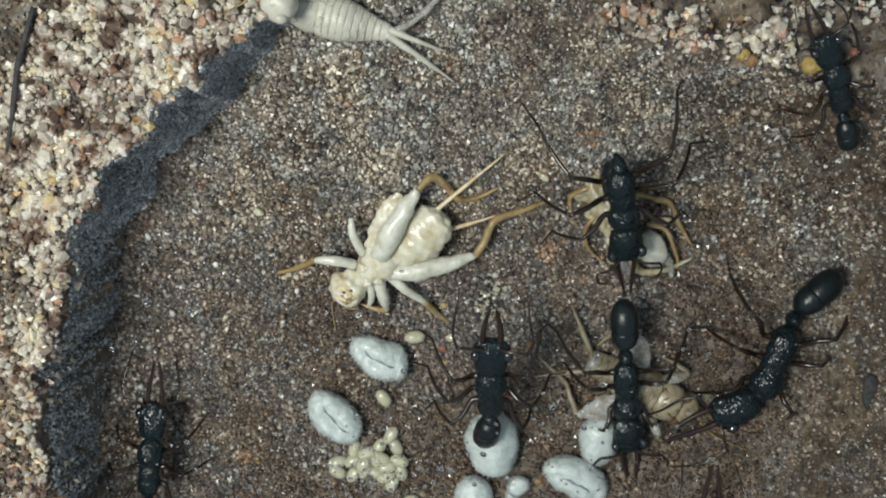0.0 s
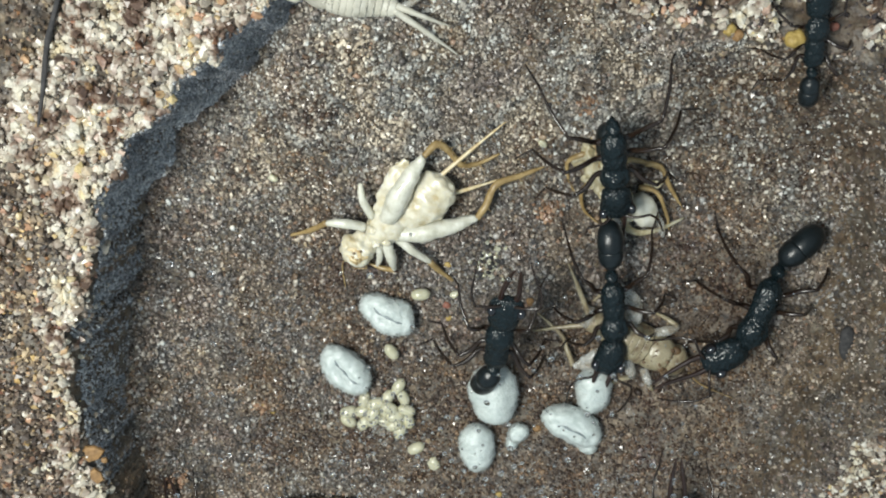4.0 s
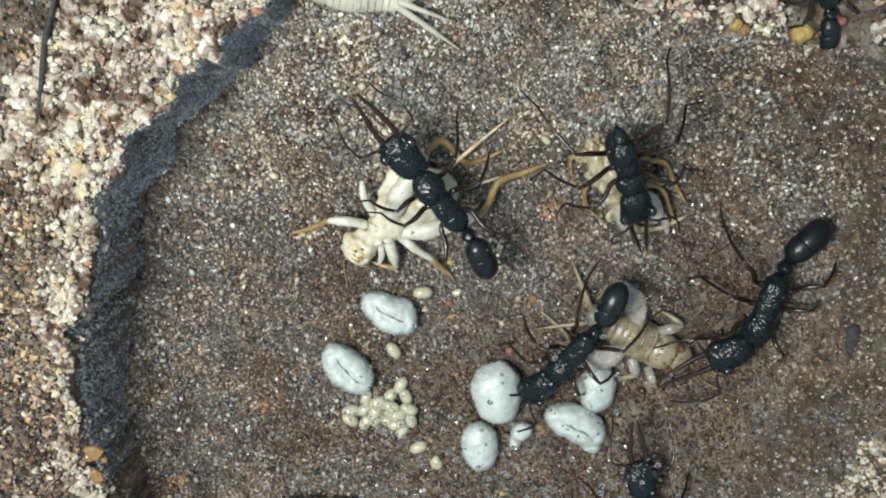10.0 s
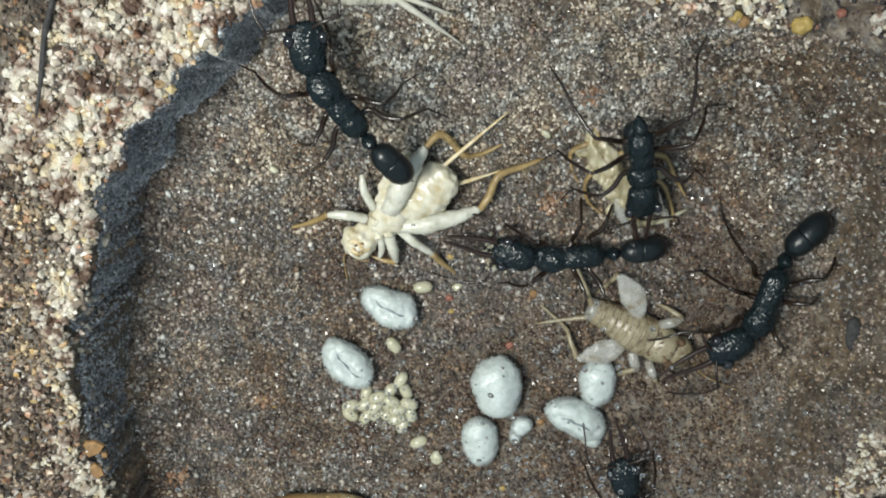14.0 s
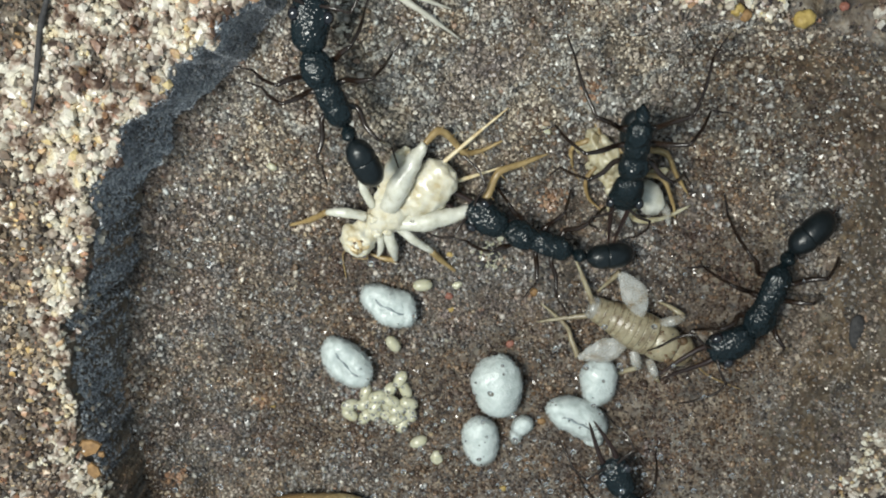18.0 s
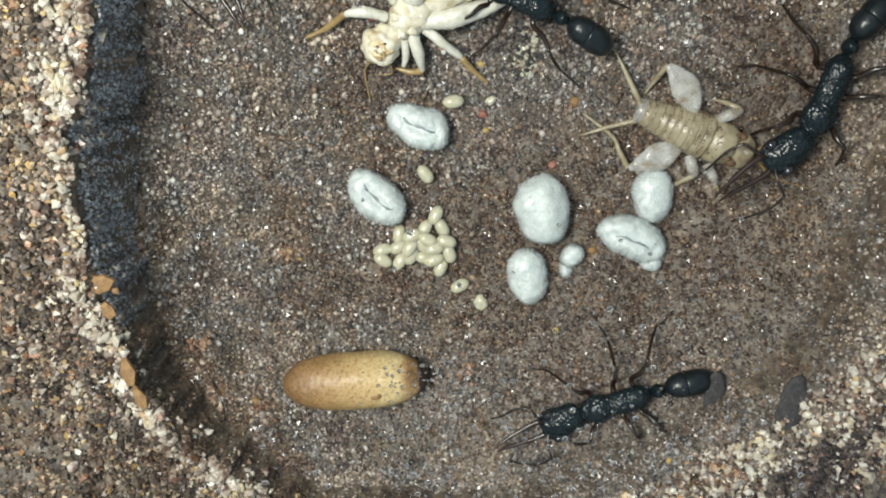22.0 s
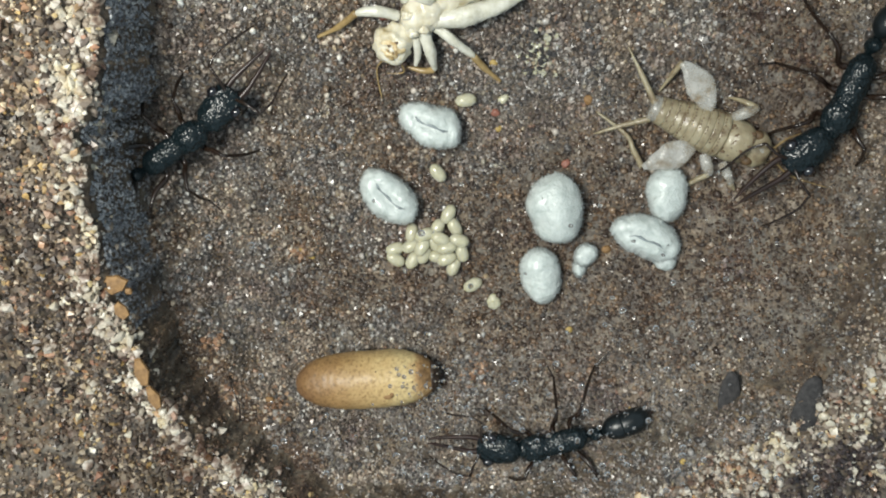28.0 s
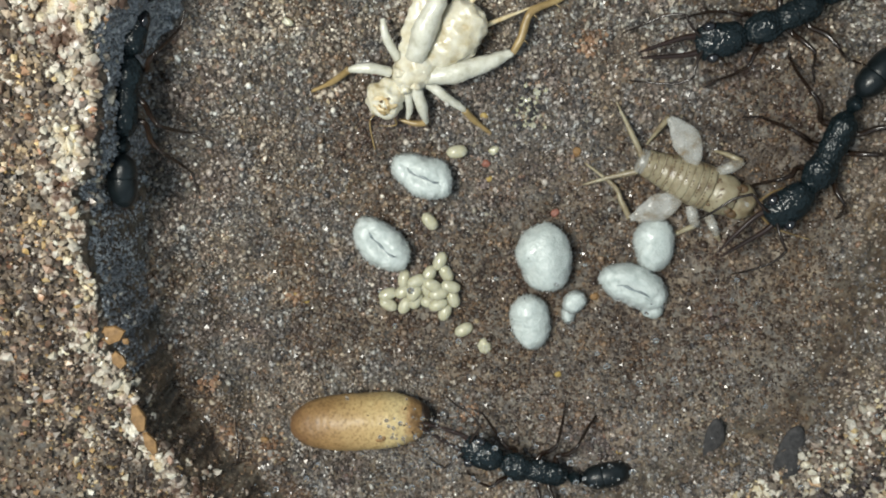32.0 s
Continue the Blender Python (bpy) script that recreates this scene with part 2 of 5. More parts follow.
def silk(m):
    """Brown at both ends and pale between, with fine mottling along the cocoon."""
    tree, b = m.node_tree, m.node_tree.nodes["Principled BSDF"]
    co = node(m, "ShaderNodeTexCoord")
    cut = node(m, "ShaderNodeSeparateXYZ")
    tree.links.new(co.outputs["Object"], cut.inputs[0])
    wave = node(m, "ShaderNodeTexNoise", Scale=700.0, Detail=4.0, Roughness=0.65)
    tree.links.new(co.outputs["Object"], wave.inputs["Vector"])
    place = node(m, "ShaderNodeMath")
    place.operation = "MULTIPLY_ADD"
    place.inputs[1].default_value, place.inputs[2].default_value = 70.0, 0.30
    tree.links.new(cut.outputs[0], place.inputs[0])
    add = node(m, "ShaderNodeMath")
    add.operation = "MULTIPLY_ADD"
    add.inputs[1].default_value = 0.4
    tree.links.new(wave.outputs["Fac"], add.inputs[0])
    tree.links.new(place.outputs[0], add.inputs[2])
    r = ramp(m, [(0.1, (0.17, 0.095, 0.045)), (0.32, (0.27, 0.165, 0.07)), (0.6, (0.42, 0.30, 0.14)), (0.74, (0.47, 0.37, 0.19)), (0.84, (0.31, 0.19, 0.085)), (0.93, (0.09, 0.05, 0.022))])
    tree.links.new(add.outputs[0], r.inputs[0])
    mx = m.node_tree.nodes.new("ShaderNodeMix")
    mx.data_type, mx.blend_type = "RGBA", "MULTIPLY"
    fine = node(m, "ShaderNodeTexNoise", Scale=4200.0, Detail=3.0)
    tree.links.new(co.outputs["Object"], fine.inputs["Vector"])
    r2 = ramp(m, [(0.32, (0.62, 0.58, 0.52)), (0.5, (1, 1, 1)), (0.7, (1.08, 1.08, 1.05))])
    tree.links.new(fine.outputs["Fac"], r2.inputs[0])
    mx.inputs[0].default_value = 1.0
    tree.links.new(r.outputs[0], mx.inputs[6])
    tree.links.new(r2.outputs[0], mx.inputs[7])
    tree.links.new(mx.outputs[2], b.inputs["Base Color"])


silk(M_COCOON)
M_COCOON_TIP = mottled("cocoon_tip", [(0.3, (0.015, 0.01, 0.008)), (0.7, (0.05, 0.03, 0.018))], 0.6, 0.5)
M_PALE = mottled("cream_cricket", [(0.26, (0.36, 0.29, 0.16)), (0.38, (0.46, 0.41, 0.285)), (0.5, (0.53, 0.495, 0.385)), (0.72, (0.60, 0.585, 0.50))], 1.3, 0.32, 0.4, 0.3, 0.5, 0.3, (1, 0.9, 0.6), 0.25)
M_FEMUR = mottled("milky_leg", [(0.3, (0.42, 0.405, 0.32)), (0.45, (0.52, 0.51, 0.43)), (0.7, (0.61, 0.605, 0.54))], 0.7, 0.3, 0.5, 0.25, 0.5, 0.35, (1, 1, 0.9), 0.4)
M_FEMUR.node_tree.nodes["Principled BSDF"].inputs["Alpha"].default_value = 0.95
M_AMBER = mottled("amber_leg", [(0.3, (0.17, 0.11, 0.04)), (0.7, (0.33, 0.24, 0.11))], 0.8, 0.35)
M_GHOST = mottled("translucent_white", [(0.3, (0.44, 0.42, 0.345)), (0.7, (0.60, 0.58, 0.505))], 1.0, 0.4)
M_GHOST_LINE = mottled("translucent_line", [(0.3, (0.3, 0.285, 0.235)), (0.7, (0.4, 0.385, 0.33))], 0.5, 0.4)
M_FACE = mottled("tan_face", [(0.3, (0.357, 0.238, 0.102)), (0.45, (0.493, 0.391, 0.221)), (0.7, (0.612, 0.544, 0.383))], 0.7, 0.4)
M_NYMPH = mottled("tan_nymph", [(0.28, (0.11, 0.075, 0.042)), (0.38, (0.20, 0.16, 0.10)), (0.5, (0.265, 0.225, 0.145)), (0.75, (0.345, 0.315, 0.22))], 0.9, 0.3, 0.3, 0.3, 0.5, 0.1, (1, 0.8, 0.5))
M_NYMPH_DARK = mottled("nymph_spots", [(0.3, (0.055, 0.032, 0.015)), (0.7, (0.13, 0.08, 0.04))], 0.3, 0.45)
M_NYMPH_LEG = mottled("nymph_leg", [(0.3, (0.26, 0.19, 0.11)), (0.42, (0.40, 0.38, 0.33)), (0.55, (0.50, 0.50, 0.47)), (0.7, (0.58, 0.58, 0.55))], 1.1, 0.22, 0.2, 0.3)
M_NYMPH_LEG.node_tree.nodes["Principled BSDF"].inputs["Alpha"].default_value = 0.42
M_NYMPH.node_tree.nodes["Principled BSDF"].inputs["Alpha"].default_value = 0.88
M_GHOST.node_tree.nodes["Principled BSDF"].inputs["Alpha"].default_value = 0.8
M_SHELL = mottled("torn_skin", [(0.3, (0.23, 0.18, 0.085)), (0.48, (0.40, 0.35, 0.22)), (0.7, (0.54, 0.51, 0.39))], 0.9, 0.3, 0.4, 0.3, 0.5, 0.2, (1, 0.9, 0.6), 0.2)
M_SHELL.node_tree.nodes["Principled BSDF"].inputs["Alpha"].default_value = 0.85
M_DULL = mottled("dull_remains", [(0.3, (0.012, 0.012, 0.013)), (0.7, (0.045, 0.042, 0.042))], 0.35, 0.85, 0.5, 0.2)
M_CRUMB = mottled("orange_crumb", [(0.3, (0.13, 0.07, 0.026)), (0.7, (0.27, 0.155, 0.06))], 0.6, 0.7, 0.6, 0.25)
M_YELLOW = mottled("yellow_crumb", [(0.3, (0.224, 0.152, 0.04)), (0.7, (0.4, 0.288, 0.088))], 0.6, 0.6, 0.6, 0.25)
M_RED = mottled("red_crumb", [(0.3, (0.15, 0.0562, 0.0413)), (0.7, (0.27, 0.112, 0.075))], 0.4, 0.5)
M_WATER = material("water", (1, 1, 1), 0.0, 0.5)
M_WATER.node_tree.nodes["Principled BSDF"].inputs["Transmission Weight"].default_value = 1.0
M_WATER.node_tree.nodes["Principled BSDF"].inputs["IOR"].default_value = 1.33


# ---- mesh helpers (millimetres in, metres out) ----
def from_arrays(name, verts, faces, mat, smooth=True):
    me = bpy.data.meshes.new(name)
    verts = np.asarray(verts, dtype=np.float32) * MM
    faces = np.asarray(faces, dtype=np.int32)
    k = faces.shape[1]
    me.vertices.add(len(verts))
    me.vertices.foreach_set("co", verts.ravel())
    me.loops.add(faces.size)
    me.loops.foreach_set("vertex_index", faces.ravel())
    me.polygons.add(len(faces))
    me.polygons.foreach_set("loop_start", np.arange(0, faces.size, k, dtype=np.int32))
    me.polygons.foreach_set("use_smooth", np.full(len(faces), smooth))
    me.update(calc_edges=True)
    me.validate()
    me.materials.append(mat)
    return new(name, me)


def part(name, bm, mat, parent=None, label="", at=None):
    """Links a bmesh as one mesh object, under a thing or a part; at: its origin there."""
    bmesh.ops.recalc_face_normals(bm, faces=bm.faces[:])
    bmesh.ops.scale(bm, vec=(MM, MM, MM), verts=bm.verts[:])
    me = bpy.data.meshes.new(name)
    bm.to_mesh(me)
    bm.free()
    for p in me.polygons:
        p.use_smooth = True
    me.materials.append(mat)
    ob = new(name, me)
    if parent is not None:
        ob.parent = parent
    if at is not None:
        ob.location = Vector(at) * MM
    if label:
        ob["label"] = label
    return ob


SHARED = {}


def part_once(name, build, mat, parent, at=(0, 0, 0)):
    """A part whose mesh is built once and then shared by all the things that have it."""
    if name not in SHARED:
        ob = part(name, build(), mat, parent, "", at)
        SHARED[name] = ob.data
        return ob
    ob = new(name, SHARED[name])
    ob.parent, ob.location = parent, Vector(at) * MM
    return ob


def root(name, label, category, group=""):
    return tagged(new(name), label, category, group)


def loft(bm, rings, n=14, caps=True):
    """A closed body along a line: rings of (x, y, z, half width, half height, heading in degrees)."""
    made = []
    for x, y, z, w, h, a in rings:
        c, s = math.cos(radians(a)), math.sin(radians(a))
        ring = []
        for k in range(n):
            u = 2 * math.pi * k / n
            ring.append(bm.verts.new((x - s * w * math.cos(u), y + c * w * math.cos(u), z + h * math.sin(u))))
        made.append(ring)
    for p, q in zip(made, made[1:]):
        for k in range(n):
            bm.faces.new((p[k], p[(k + 1) % n], q[(k + 1) % n], q[k]))
    if caps:
        bm.faces.new(made[0][::-1])
        bm.faces.new(made[-1])
    return bm


def straight(rows):
    """Rings along x: rows of (x, half width, half height) or with the height of the axis as fourth."""
    return [(r[0], 0, r[3] if len(r) > 3 else 0, r[1], r[2], 0) for r in rows]


def tube(bm, pts, radii, n=8):
    """A round limb along points, with its radius at each."""
    pts = [Vector(p) for p in pts]
    made, side = [], None
    for i, p in enumerate(pts):
        d = (pts[min(i + 1, len(pts) - 1)] - pts[max(i - 1, 0)]).normalized()
        if side is None:
            side = d.cross(Vector((0, 0, 1)) if abs(d.z) < 0.9 else Vector((1, 0, 0))).normalized()
        side = (side - d * side.dot(d)).normalized()
        up = d.cross(side)
        made.append([bm.verts.new(p + radii[i] * (side * math.cos(2 * math.pi * k / n) + up * math.sin(2 * math.pi * k / n))) for k in range(n)])
    for a, b in zip(made, made[1:]):
        for k in range(n):
            bm.faces.new((a[k], a[(k + 1) % n], b[(k + 1) % n], b[k]))
    bm.faces.new(made[0][::-1])
    bm.faces.new(made[-1])
    return bm


def limb(pts, radii, n=8, steps=4):
    """A tube with its points joined by a smooth curve."""
    pts = [Vector(p) for p in pts]
    fine, rad = [], []
    for i in range(len(pts) - 1):
        a, b, c, d = pts[max(i - 1, 0)], pts[i], pts[i + 1], pts[min(i + 2, len(pts) - 1)]
        for k in range(steps):
            u = k / steps
            fine.append(0.5 * ((2 * b) + (c - a) * u + (2 * a - 5 * b + 4 * c - d) * u * u + (3 * b - a - 3 * c + d) * u ** 3))
            rad.append(radii[i] + (radii[i + 1] - radii[i]) * u)
    fine.append(pts[-1])
    rad.append(radii[-1])
    return tube(bmesh.new(), fine, rad, n)


def knobbly(bm, amount, size, seed=0):
    """Pushes the vertices in and out by smooth noise."""
    off = Vector((seed * 7.3, seed * 3.1, seed * 5.7))
    bm.normal_update()
    for v in bm.verts:
        v.co += v.normal * amount * noise.noise(v.co / size + off)
    return bm


def granules(bm, amount, size, seed=0):
    """Small rounded warts all over, of that spacing."""
    off = Vector((seed * 7.3, seed * 3.1, seed * 5.7))
    bm.normal_update()
    for v in bm.verts:
        d = noise.voronoi(v.co / size + off)[0][0]
        v.co += v.normal * amount * (max(0.0, 1 - (d / 0.62) ** 2) - 0.5)
    return bm


def ball(bm, at, r, seg=10):
    r = (r, r, r) if not hasattr(r, "__len__") else r
    bmesh.ops.create_uvsphere(bm, u_segments=seg, v_segments=max(5, seg * 2 // 3), radius=1, matrix=Matrix.Translation(at) @ Matrix.Diagonal((*r, 1)))
    return bm


# ---- the ground: a hollow carved into a plaster block ----
OUTLINE = [(-9, 26), (-14.2, 18), (-16.9, 15.4), (-19.5, 13), (-22.5, 10), (-24.9, 7.3), (-26.1, 4.8), (-28, 1.2), (-28.6, -2.1), (-29.9, -6.8), (-30.8, -12.6), (-31, -16), (-31, -20), (-30.4, -24.5),
           (-29.4, -29.6), (-26.1, -33.5), (-24, -36.4), (-17.5, -41.3), (-5.9, -42.8), (1.4, -43.1), (12.2, -39.3), (20.9, -34.4), (27, -29.7), (30.5, -22.9), (32.8, -16.3), (34.8, -11.7),
           (35.5, -6.2), (35.9, 1.9), (34.5, 8), (30, 14), (24, 16.6), (18.9, 16.8), (14, 17.3), (11, 17.6), (8.5, 19.5), (6, 26)]


def smooth(u):
    u = np.clip(u, 0, 1)
    return u * u * (3 - 2 * u)


def lattice(x, y, size, seed):
    """Smooth noise from 0 to 1 over the plan, with lumps of that size."""
    r = np.random.default_rng(seed).random((97, 97))
    u, v = np.asarray(x, float) / size + 970, np.asarray(y, float) / size + 970
    i, j = np.floor(u).astype(int), np.floor(v).astype(int)
    f, g = smooth(u - i), smooth(v - j)
    i, j, i1, j1 = i % 97, j % 97, (i + 1) % 97, (j + 1) % 97
    return (r[i, j] * (1 - f) + r[i1, j] * f) * (1 - g) + (r[i, j1] * (1 - f) + r[i1, j1] * f) * g


def outside(x, y):
    """Signed distance to the hollow's edge, positive outside it."""
    x, y = np.asarray(x, float), np.asarray(y, float)
    best, inside = np.full(x.shape, 1e9), np.zeros(x.shape, bool)
    for (ax, ay), (bx, by) in zip(OUTLINE, OUTLINE[1:] + OUTLINE[:1]):
        dx, dy = bx - ax, by - ay
        u = np.clip(((x - ax) * dx + (y - ay) * dy) / (dx * dx + dy * dy), 0, 1)
        best = np.minimum(best, np.hypot(x - ax - u * dx, y - ay - u * dy))
        cross = (ay > y) != (by > y)
        inside ^= cross & (x < dx * (y - ay) / (dy if dy else 1e-9) + ax)
    wob = 0.9 * (lattice(x, y, 2.6, 1) - 0.5) + 1.1 * (lattice(x, y, 1.1, 2) - 0.5)
    return np.where(inside, -best, best) + wob


def floor_z(x, y):
    z = -12.45 - 0.064 * x + 0.2496 * y + 0.00274 * x * x - 0.00667 * x * y + 0.00715 * y * y
    return np.clip(z, -16, -5.5 - 3.8 * smooth((-13 - x) / 6.0))


def bowl(x, y, s):
    """How far the floor curves up towards the lower left wall."""
    return 3.6 * smooth((s + 6.5) / 6.5) * smooth((-10 - y) / 8.0) * smooth((-4 - x) / 10.0)


def rim_z(x, y):
    low = smooth((-10 - y) / 24.0)
    return -5.2 * low + 0.25 * np.sin(0.5 * x + 0.3 * y) + 0.2 * np.sin(0.9 * y - 0.4 * x)


def wall_w(x, y):
    return 0.6 + 3.4 * smooth((x + 8) / 22.0) + 0.9 * smooth((y + 2) / 10.0) * (x < -8)


def ground_z(x, y):
    x, y = np.asarray(x, float), np.asarray(y, float)
    w = wall_w(x, y)
    s = outside(x, y)
    u = smooth((s + w) / w)
    small = 0.10 * np.sin(1.3 * x + 0.4) * np.sin(1.1 * y) + 0.07 * np.sin(2.9 * x + 1.7 * y)
    lumps = u * (1.3 * (lattice(x, y, 1.7, 3) - 0.5) + 0.8 * (lattice(x, y, 0.8, 4) - 0.5))
    return (floor_z(x, y) + bowl(x, y, s)) * (1 - u) + rim_z(x, y) * u + small + lumps


def gz(x, y):
    return float(ground_z(np.array([x]), np.array([y]))[0])


gx = np.concatenate([np.arange(-90, -46, 4.0), np.arange(-46, 50, 0.3), np.arange(50, 94, 4.0)])
gy = np.concatenate([np.arange(-96, -60, 4.0), np.arange(-60, 34, 0.3), np.arange(34, 80, 4.0)])
XX, YY = np.meshgrid(gx, gy)
ZZ = ground_z(XX, YY)
nx, ny = len(gx), len(gy)
idx = np.arange(nx * ny).reshape(ny, nx)
quads = np.stack([idx[:-1, :-1], idx[:-1, 1:], idx[1:, 1:], idx[1:, :-1]], -1).reshape(-1, 4)
tagged(from_arrays("ground", np.stack([XX.ravel(), YY.ravel(), ZZ.ravel()], 1), quads, M_BLOCK), "dark damp plaster nest block with a carved hollow", "nest block", kind="structure")

PHI = (1 + 5 ** 0.5) / 2
ICO_V = np.array([(-1, PHI, 0), (1, PHI, 0), (-1, -PHI, 0), (1, -PHI, 0), (0, -1, PHI), (0, 1, PHI), (0, -1, -PHI), (0, 1, -PHI), (PHI, 0, -1), (PHI, 0, 1), (-PHI, 0, -1), (-PHI, 0, 1)]) / math.hypot(1, PHI)
ICO_F = np.array([(0, 11, 5), (0, 5, 1), (0, 1, 7), (0, 7, 10), (0, 10, 11), (1, 5, 9), (5, 11, 4), (11, 10, 2), (10, 7, 6), (7, 1, 8), (3, 9, 4), (3, 4, 2), (3, 2, 6), (3, 6, 8), (3, 8, 9), (4, 9, 5), (2, 4, 11), (6, 2, 10), (8, 6, 7), (9, 8, 1)])


OCT_V = np.array([(1, 0, 0), (-1, 0, 0), (0, 1, 0), (0, -1, 0), (0, 0, 1), (0, 0, -1)], float)
OCT_F = np.array([(0, 2, 4), (2, 1, 4), (1, 3, 4), (3, 0, 4), (2, 0, 5), (1, 2, 5), (3, 1, 5), (0, 3, 5)])


def scatter(name, x, y, size, mat, label, rng, sink=0.15, soft=True, form_v=ICO_V, form_f=ICO_F):
    """One object of many grains, each an uneven pebble lying on the ground."""
    n = len(x)
    q = rng.normal(size=(n, 4))
    q /= np.linalg.norm(q, axis=1)[:, None]
    w, a, b, c = q.T
    rot = np.stack([1 - 2 * (b * b + c * c), 2 * (a * b - c * w), 2 * (a * c + b * w), 2 * (a * b + c * w), 1 - 2 * (a * a + c * c), 2 * (b * c - a * w), 2 * (a * c - b * w), 2 * (b * c + a * w), 1 - 2 * (a * a + b * b)], 1).reshape(n, 3, 3)
    k = len(form_v)
    form = form_v[None] * rng.uniform(0.6, 1.3, (n, k, 1)) * (size[:, None] * rng.uniform(0.65, 1.25, (n, 3)))[:, None, :]
    v = np.einsum("nij,nkj->nki", rot, form)
    z = ground_z(x, y) + size * (0.5 - sink) + rng.uniform(-0.2, 0.5, n) * size
    v += np.stack([x, y, z], 1)[:, None, :]
    f = form_f[None] + (np.arange(n) * k)[:, None, None]
    ob = from_arrays(name, v.reshape(-1, 3), f.reshape(-1, 3), mat, soft)
    return tagged(ob, label, "sand", kind="stuff")


rng = np.random.default_rng(5)


def spread(n, x0, x1, y0, y1, low, high):
    x, y = rng.uniform(x0, x1, n), rng.uniform(y0, y1, n)
    s = outside(x, y)
    keep = (s > low) & (s < high)
    return x[keep], y[keep], s[keep]


def damp_and_shade(x, y):
    """Share of dark grains: damp sand in the middle of the lower floor and along the right slope, with light falloff
    and shade put into the colour too.
    """
    darkened = 1.1 * np.exp(-((x - 7) / 19) ** 2 - ((y + 20) / 9.5) ** 2) + 0.5 * smooth((x - 10) / 14) * smooth((9 - y) / 10) * smooth((y + 30) / 14)
    # shadow of the upper right corner, put in as darker sand
    darkened += 0.8 * np.exp(-((x - 29) / 7) ** 2 - ((y - 12) / 8) ** 2)
    darkened += 0.4 * np.exp(-((x - 18) / 10) ** 2 - ((y + 29) / 7) ** 2) + 0.55 * np.exp(-((x - 21) / 7) ** 2 - ((y + 5) / 8) ** 2)
    darkened -= 0.6 * smooth((x - 25.5) / 4) * smooth((6 - y) / 6)
    return np.clip(darkened + 0.9 * (lattice(x, y, 6.0, 6) - 0.5) + 0.5 * (lattice(x, y, 2.0, 7) - 0.5), 0, 0.95)


x, y, s = spread(230000, -32, 37, -44, 25, -60, -0.6)
bare = np.clip(0.7 * (lattice(x, y, 2.4, 8) - 0.5) + 0.5 * (lattice(x, y, 0.9, 9) - 0.5), 0.0, 0.6) + 0.42 * damp_and_shade(x, y)
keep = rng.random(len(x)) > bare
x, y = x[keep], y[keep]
darkened = rng.random(len(x)) < damp_and_shade(x, y)
sz = rng.gamma(4.0, 0.029, len(x)).clip(0.05, 0.23) * (0.75 + 0.6 * lattice(x, y, 3.0, 10))
brightened = ~darkened & (rng.random(len(x)) < smooth((y + 1 + 4 * lattice(x, y, 4.0, 16)) / 11) * smooth((x + 25) / 10))
plain = ~darkened & ~brightened
scatter("floor_grains", x[plain], y[plain], sz[plain], M_FLOOR, "fine grey brown sand grains on the chamber floor", rng, 0.1, False, OCT_V, OCT_F)
scatter("dry_floor_grains", x[brightened], y[brightened], sz[brightened], M_DRY_LIT, "dry pale grey sand grains on the upper chamber floor, stronger light in their colour", rng, 0.1, False, OCT_V, OCT_F)
scatter("damp_floor_grains", x[darkened], y[darkened], sz[darkened], M_DAMP_SHADE, "dark brown sand grains on the chamber floor, damp and with shade in their colour", rng, 0.1, False, OCT_V, OCT_F)
x, y, s = spread(30000, -32, 37, -44, 25, -60, -1.0)
keep = rng.random(len(x)) < 0.52 + 0.48 * smooth((4 - x) / 12) * smooth((y + 34) / 8)
x, y = x[keep], y[keep]
darkened = rng.random(len(x)) < 1.3 * damp_and_shade(x, y)
sz = rng.gamma(6, 0.028, len(x)).clip(0.1, 0.34)
brightened = ~darkened & (rng.random(len(x)) < 0.3 * smooth((6 - x) / 14))
scatter("coarse_dry_grains", x[brightened], y[brightened], sz[brightened], M_DRY_LIT, "coarser pale grey sand grains, more of them on the left floor", rng)
plain = ~darkened & ~brightened
scatter("coarse_floor_grains", x[plain], y[plain], sz[plain], M_FLOOR, "coarser worn sand grains strewn over the chamber floor", rng)
scatter("coarse_damp_grains", x[darkened], y[darkened], sz[darkened], M_DAMP_SHADE, "coarser brown sand grains on the lower chamber floor, damp and with shade in their colour", rng)
x, y, s = spread(520000, -34, 38, -46, 27, -2.2, -0.02)
foot = (x < -6) & (y <= -23) & (rng.random(len(x)) < 0.95)
slope = (x >= -6) & (rng.random(len(x)) < 0.22)
sz = rng.uniform(0.08, 0.22, len(x))
slope |= foot & (x > -17)
foot &= x <= -17
# The lower left wall's shade is painted with the dark floor grains.
scatter("wall_foot_grains", x[foot], y[foot], sz[foot], M_DAMP_SHADE, "dark brown grains on the lower chamber wall, its shade put into their colour", rng, 0.15, False, OCT_V, OCT_F)
scatter("slope_grains", x[slope], y[slope], sz[slope], M_FLOOR, "grey brown grains on the gentle slope of the hollow", rng, 0.15, False, OCT_V, OCT_F)
x, y, s = spread(650000, -33, -6, -24, 22, -2.2, -0.14)
keep = s > -wall_w(x, y) - 0.1 + 0.4 * rng.random(len(x))
x, y = x[keep], y[keep]
scatter("wall_grains", x, y, rng.uniform(0.08, 0.24, len(x)), M_WALL, "damp grey grains covering the chamber wall, bluish haze put into their colour", rng, 0.15, True, OCT_V, OCT_F)
x, y, s = spread(260000, -46, 50, -60, 32, -0.3, 9.0)
blot = 0.6 * lattice(x, y, 2.1, 12) + 0.4 * lattice(x, y, 0.9, 13)
high = smooth((y - 0.5) / 11.0)
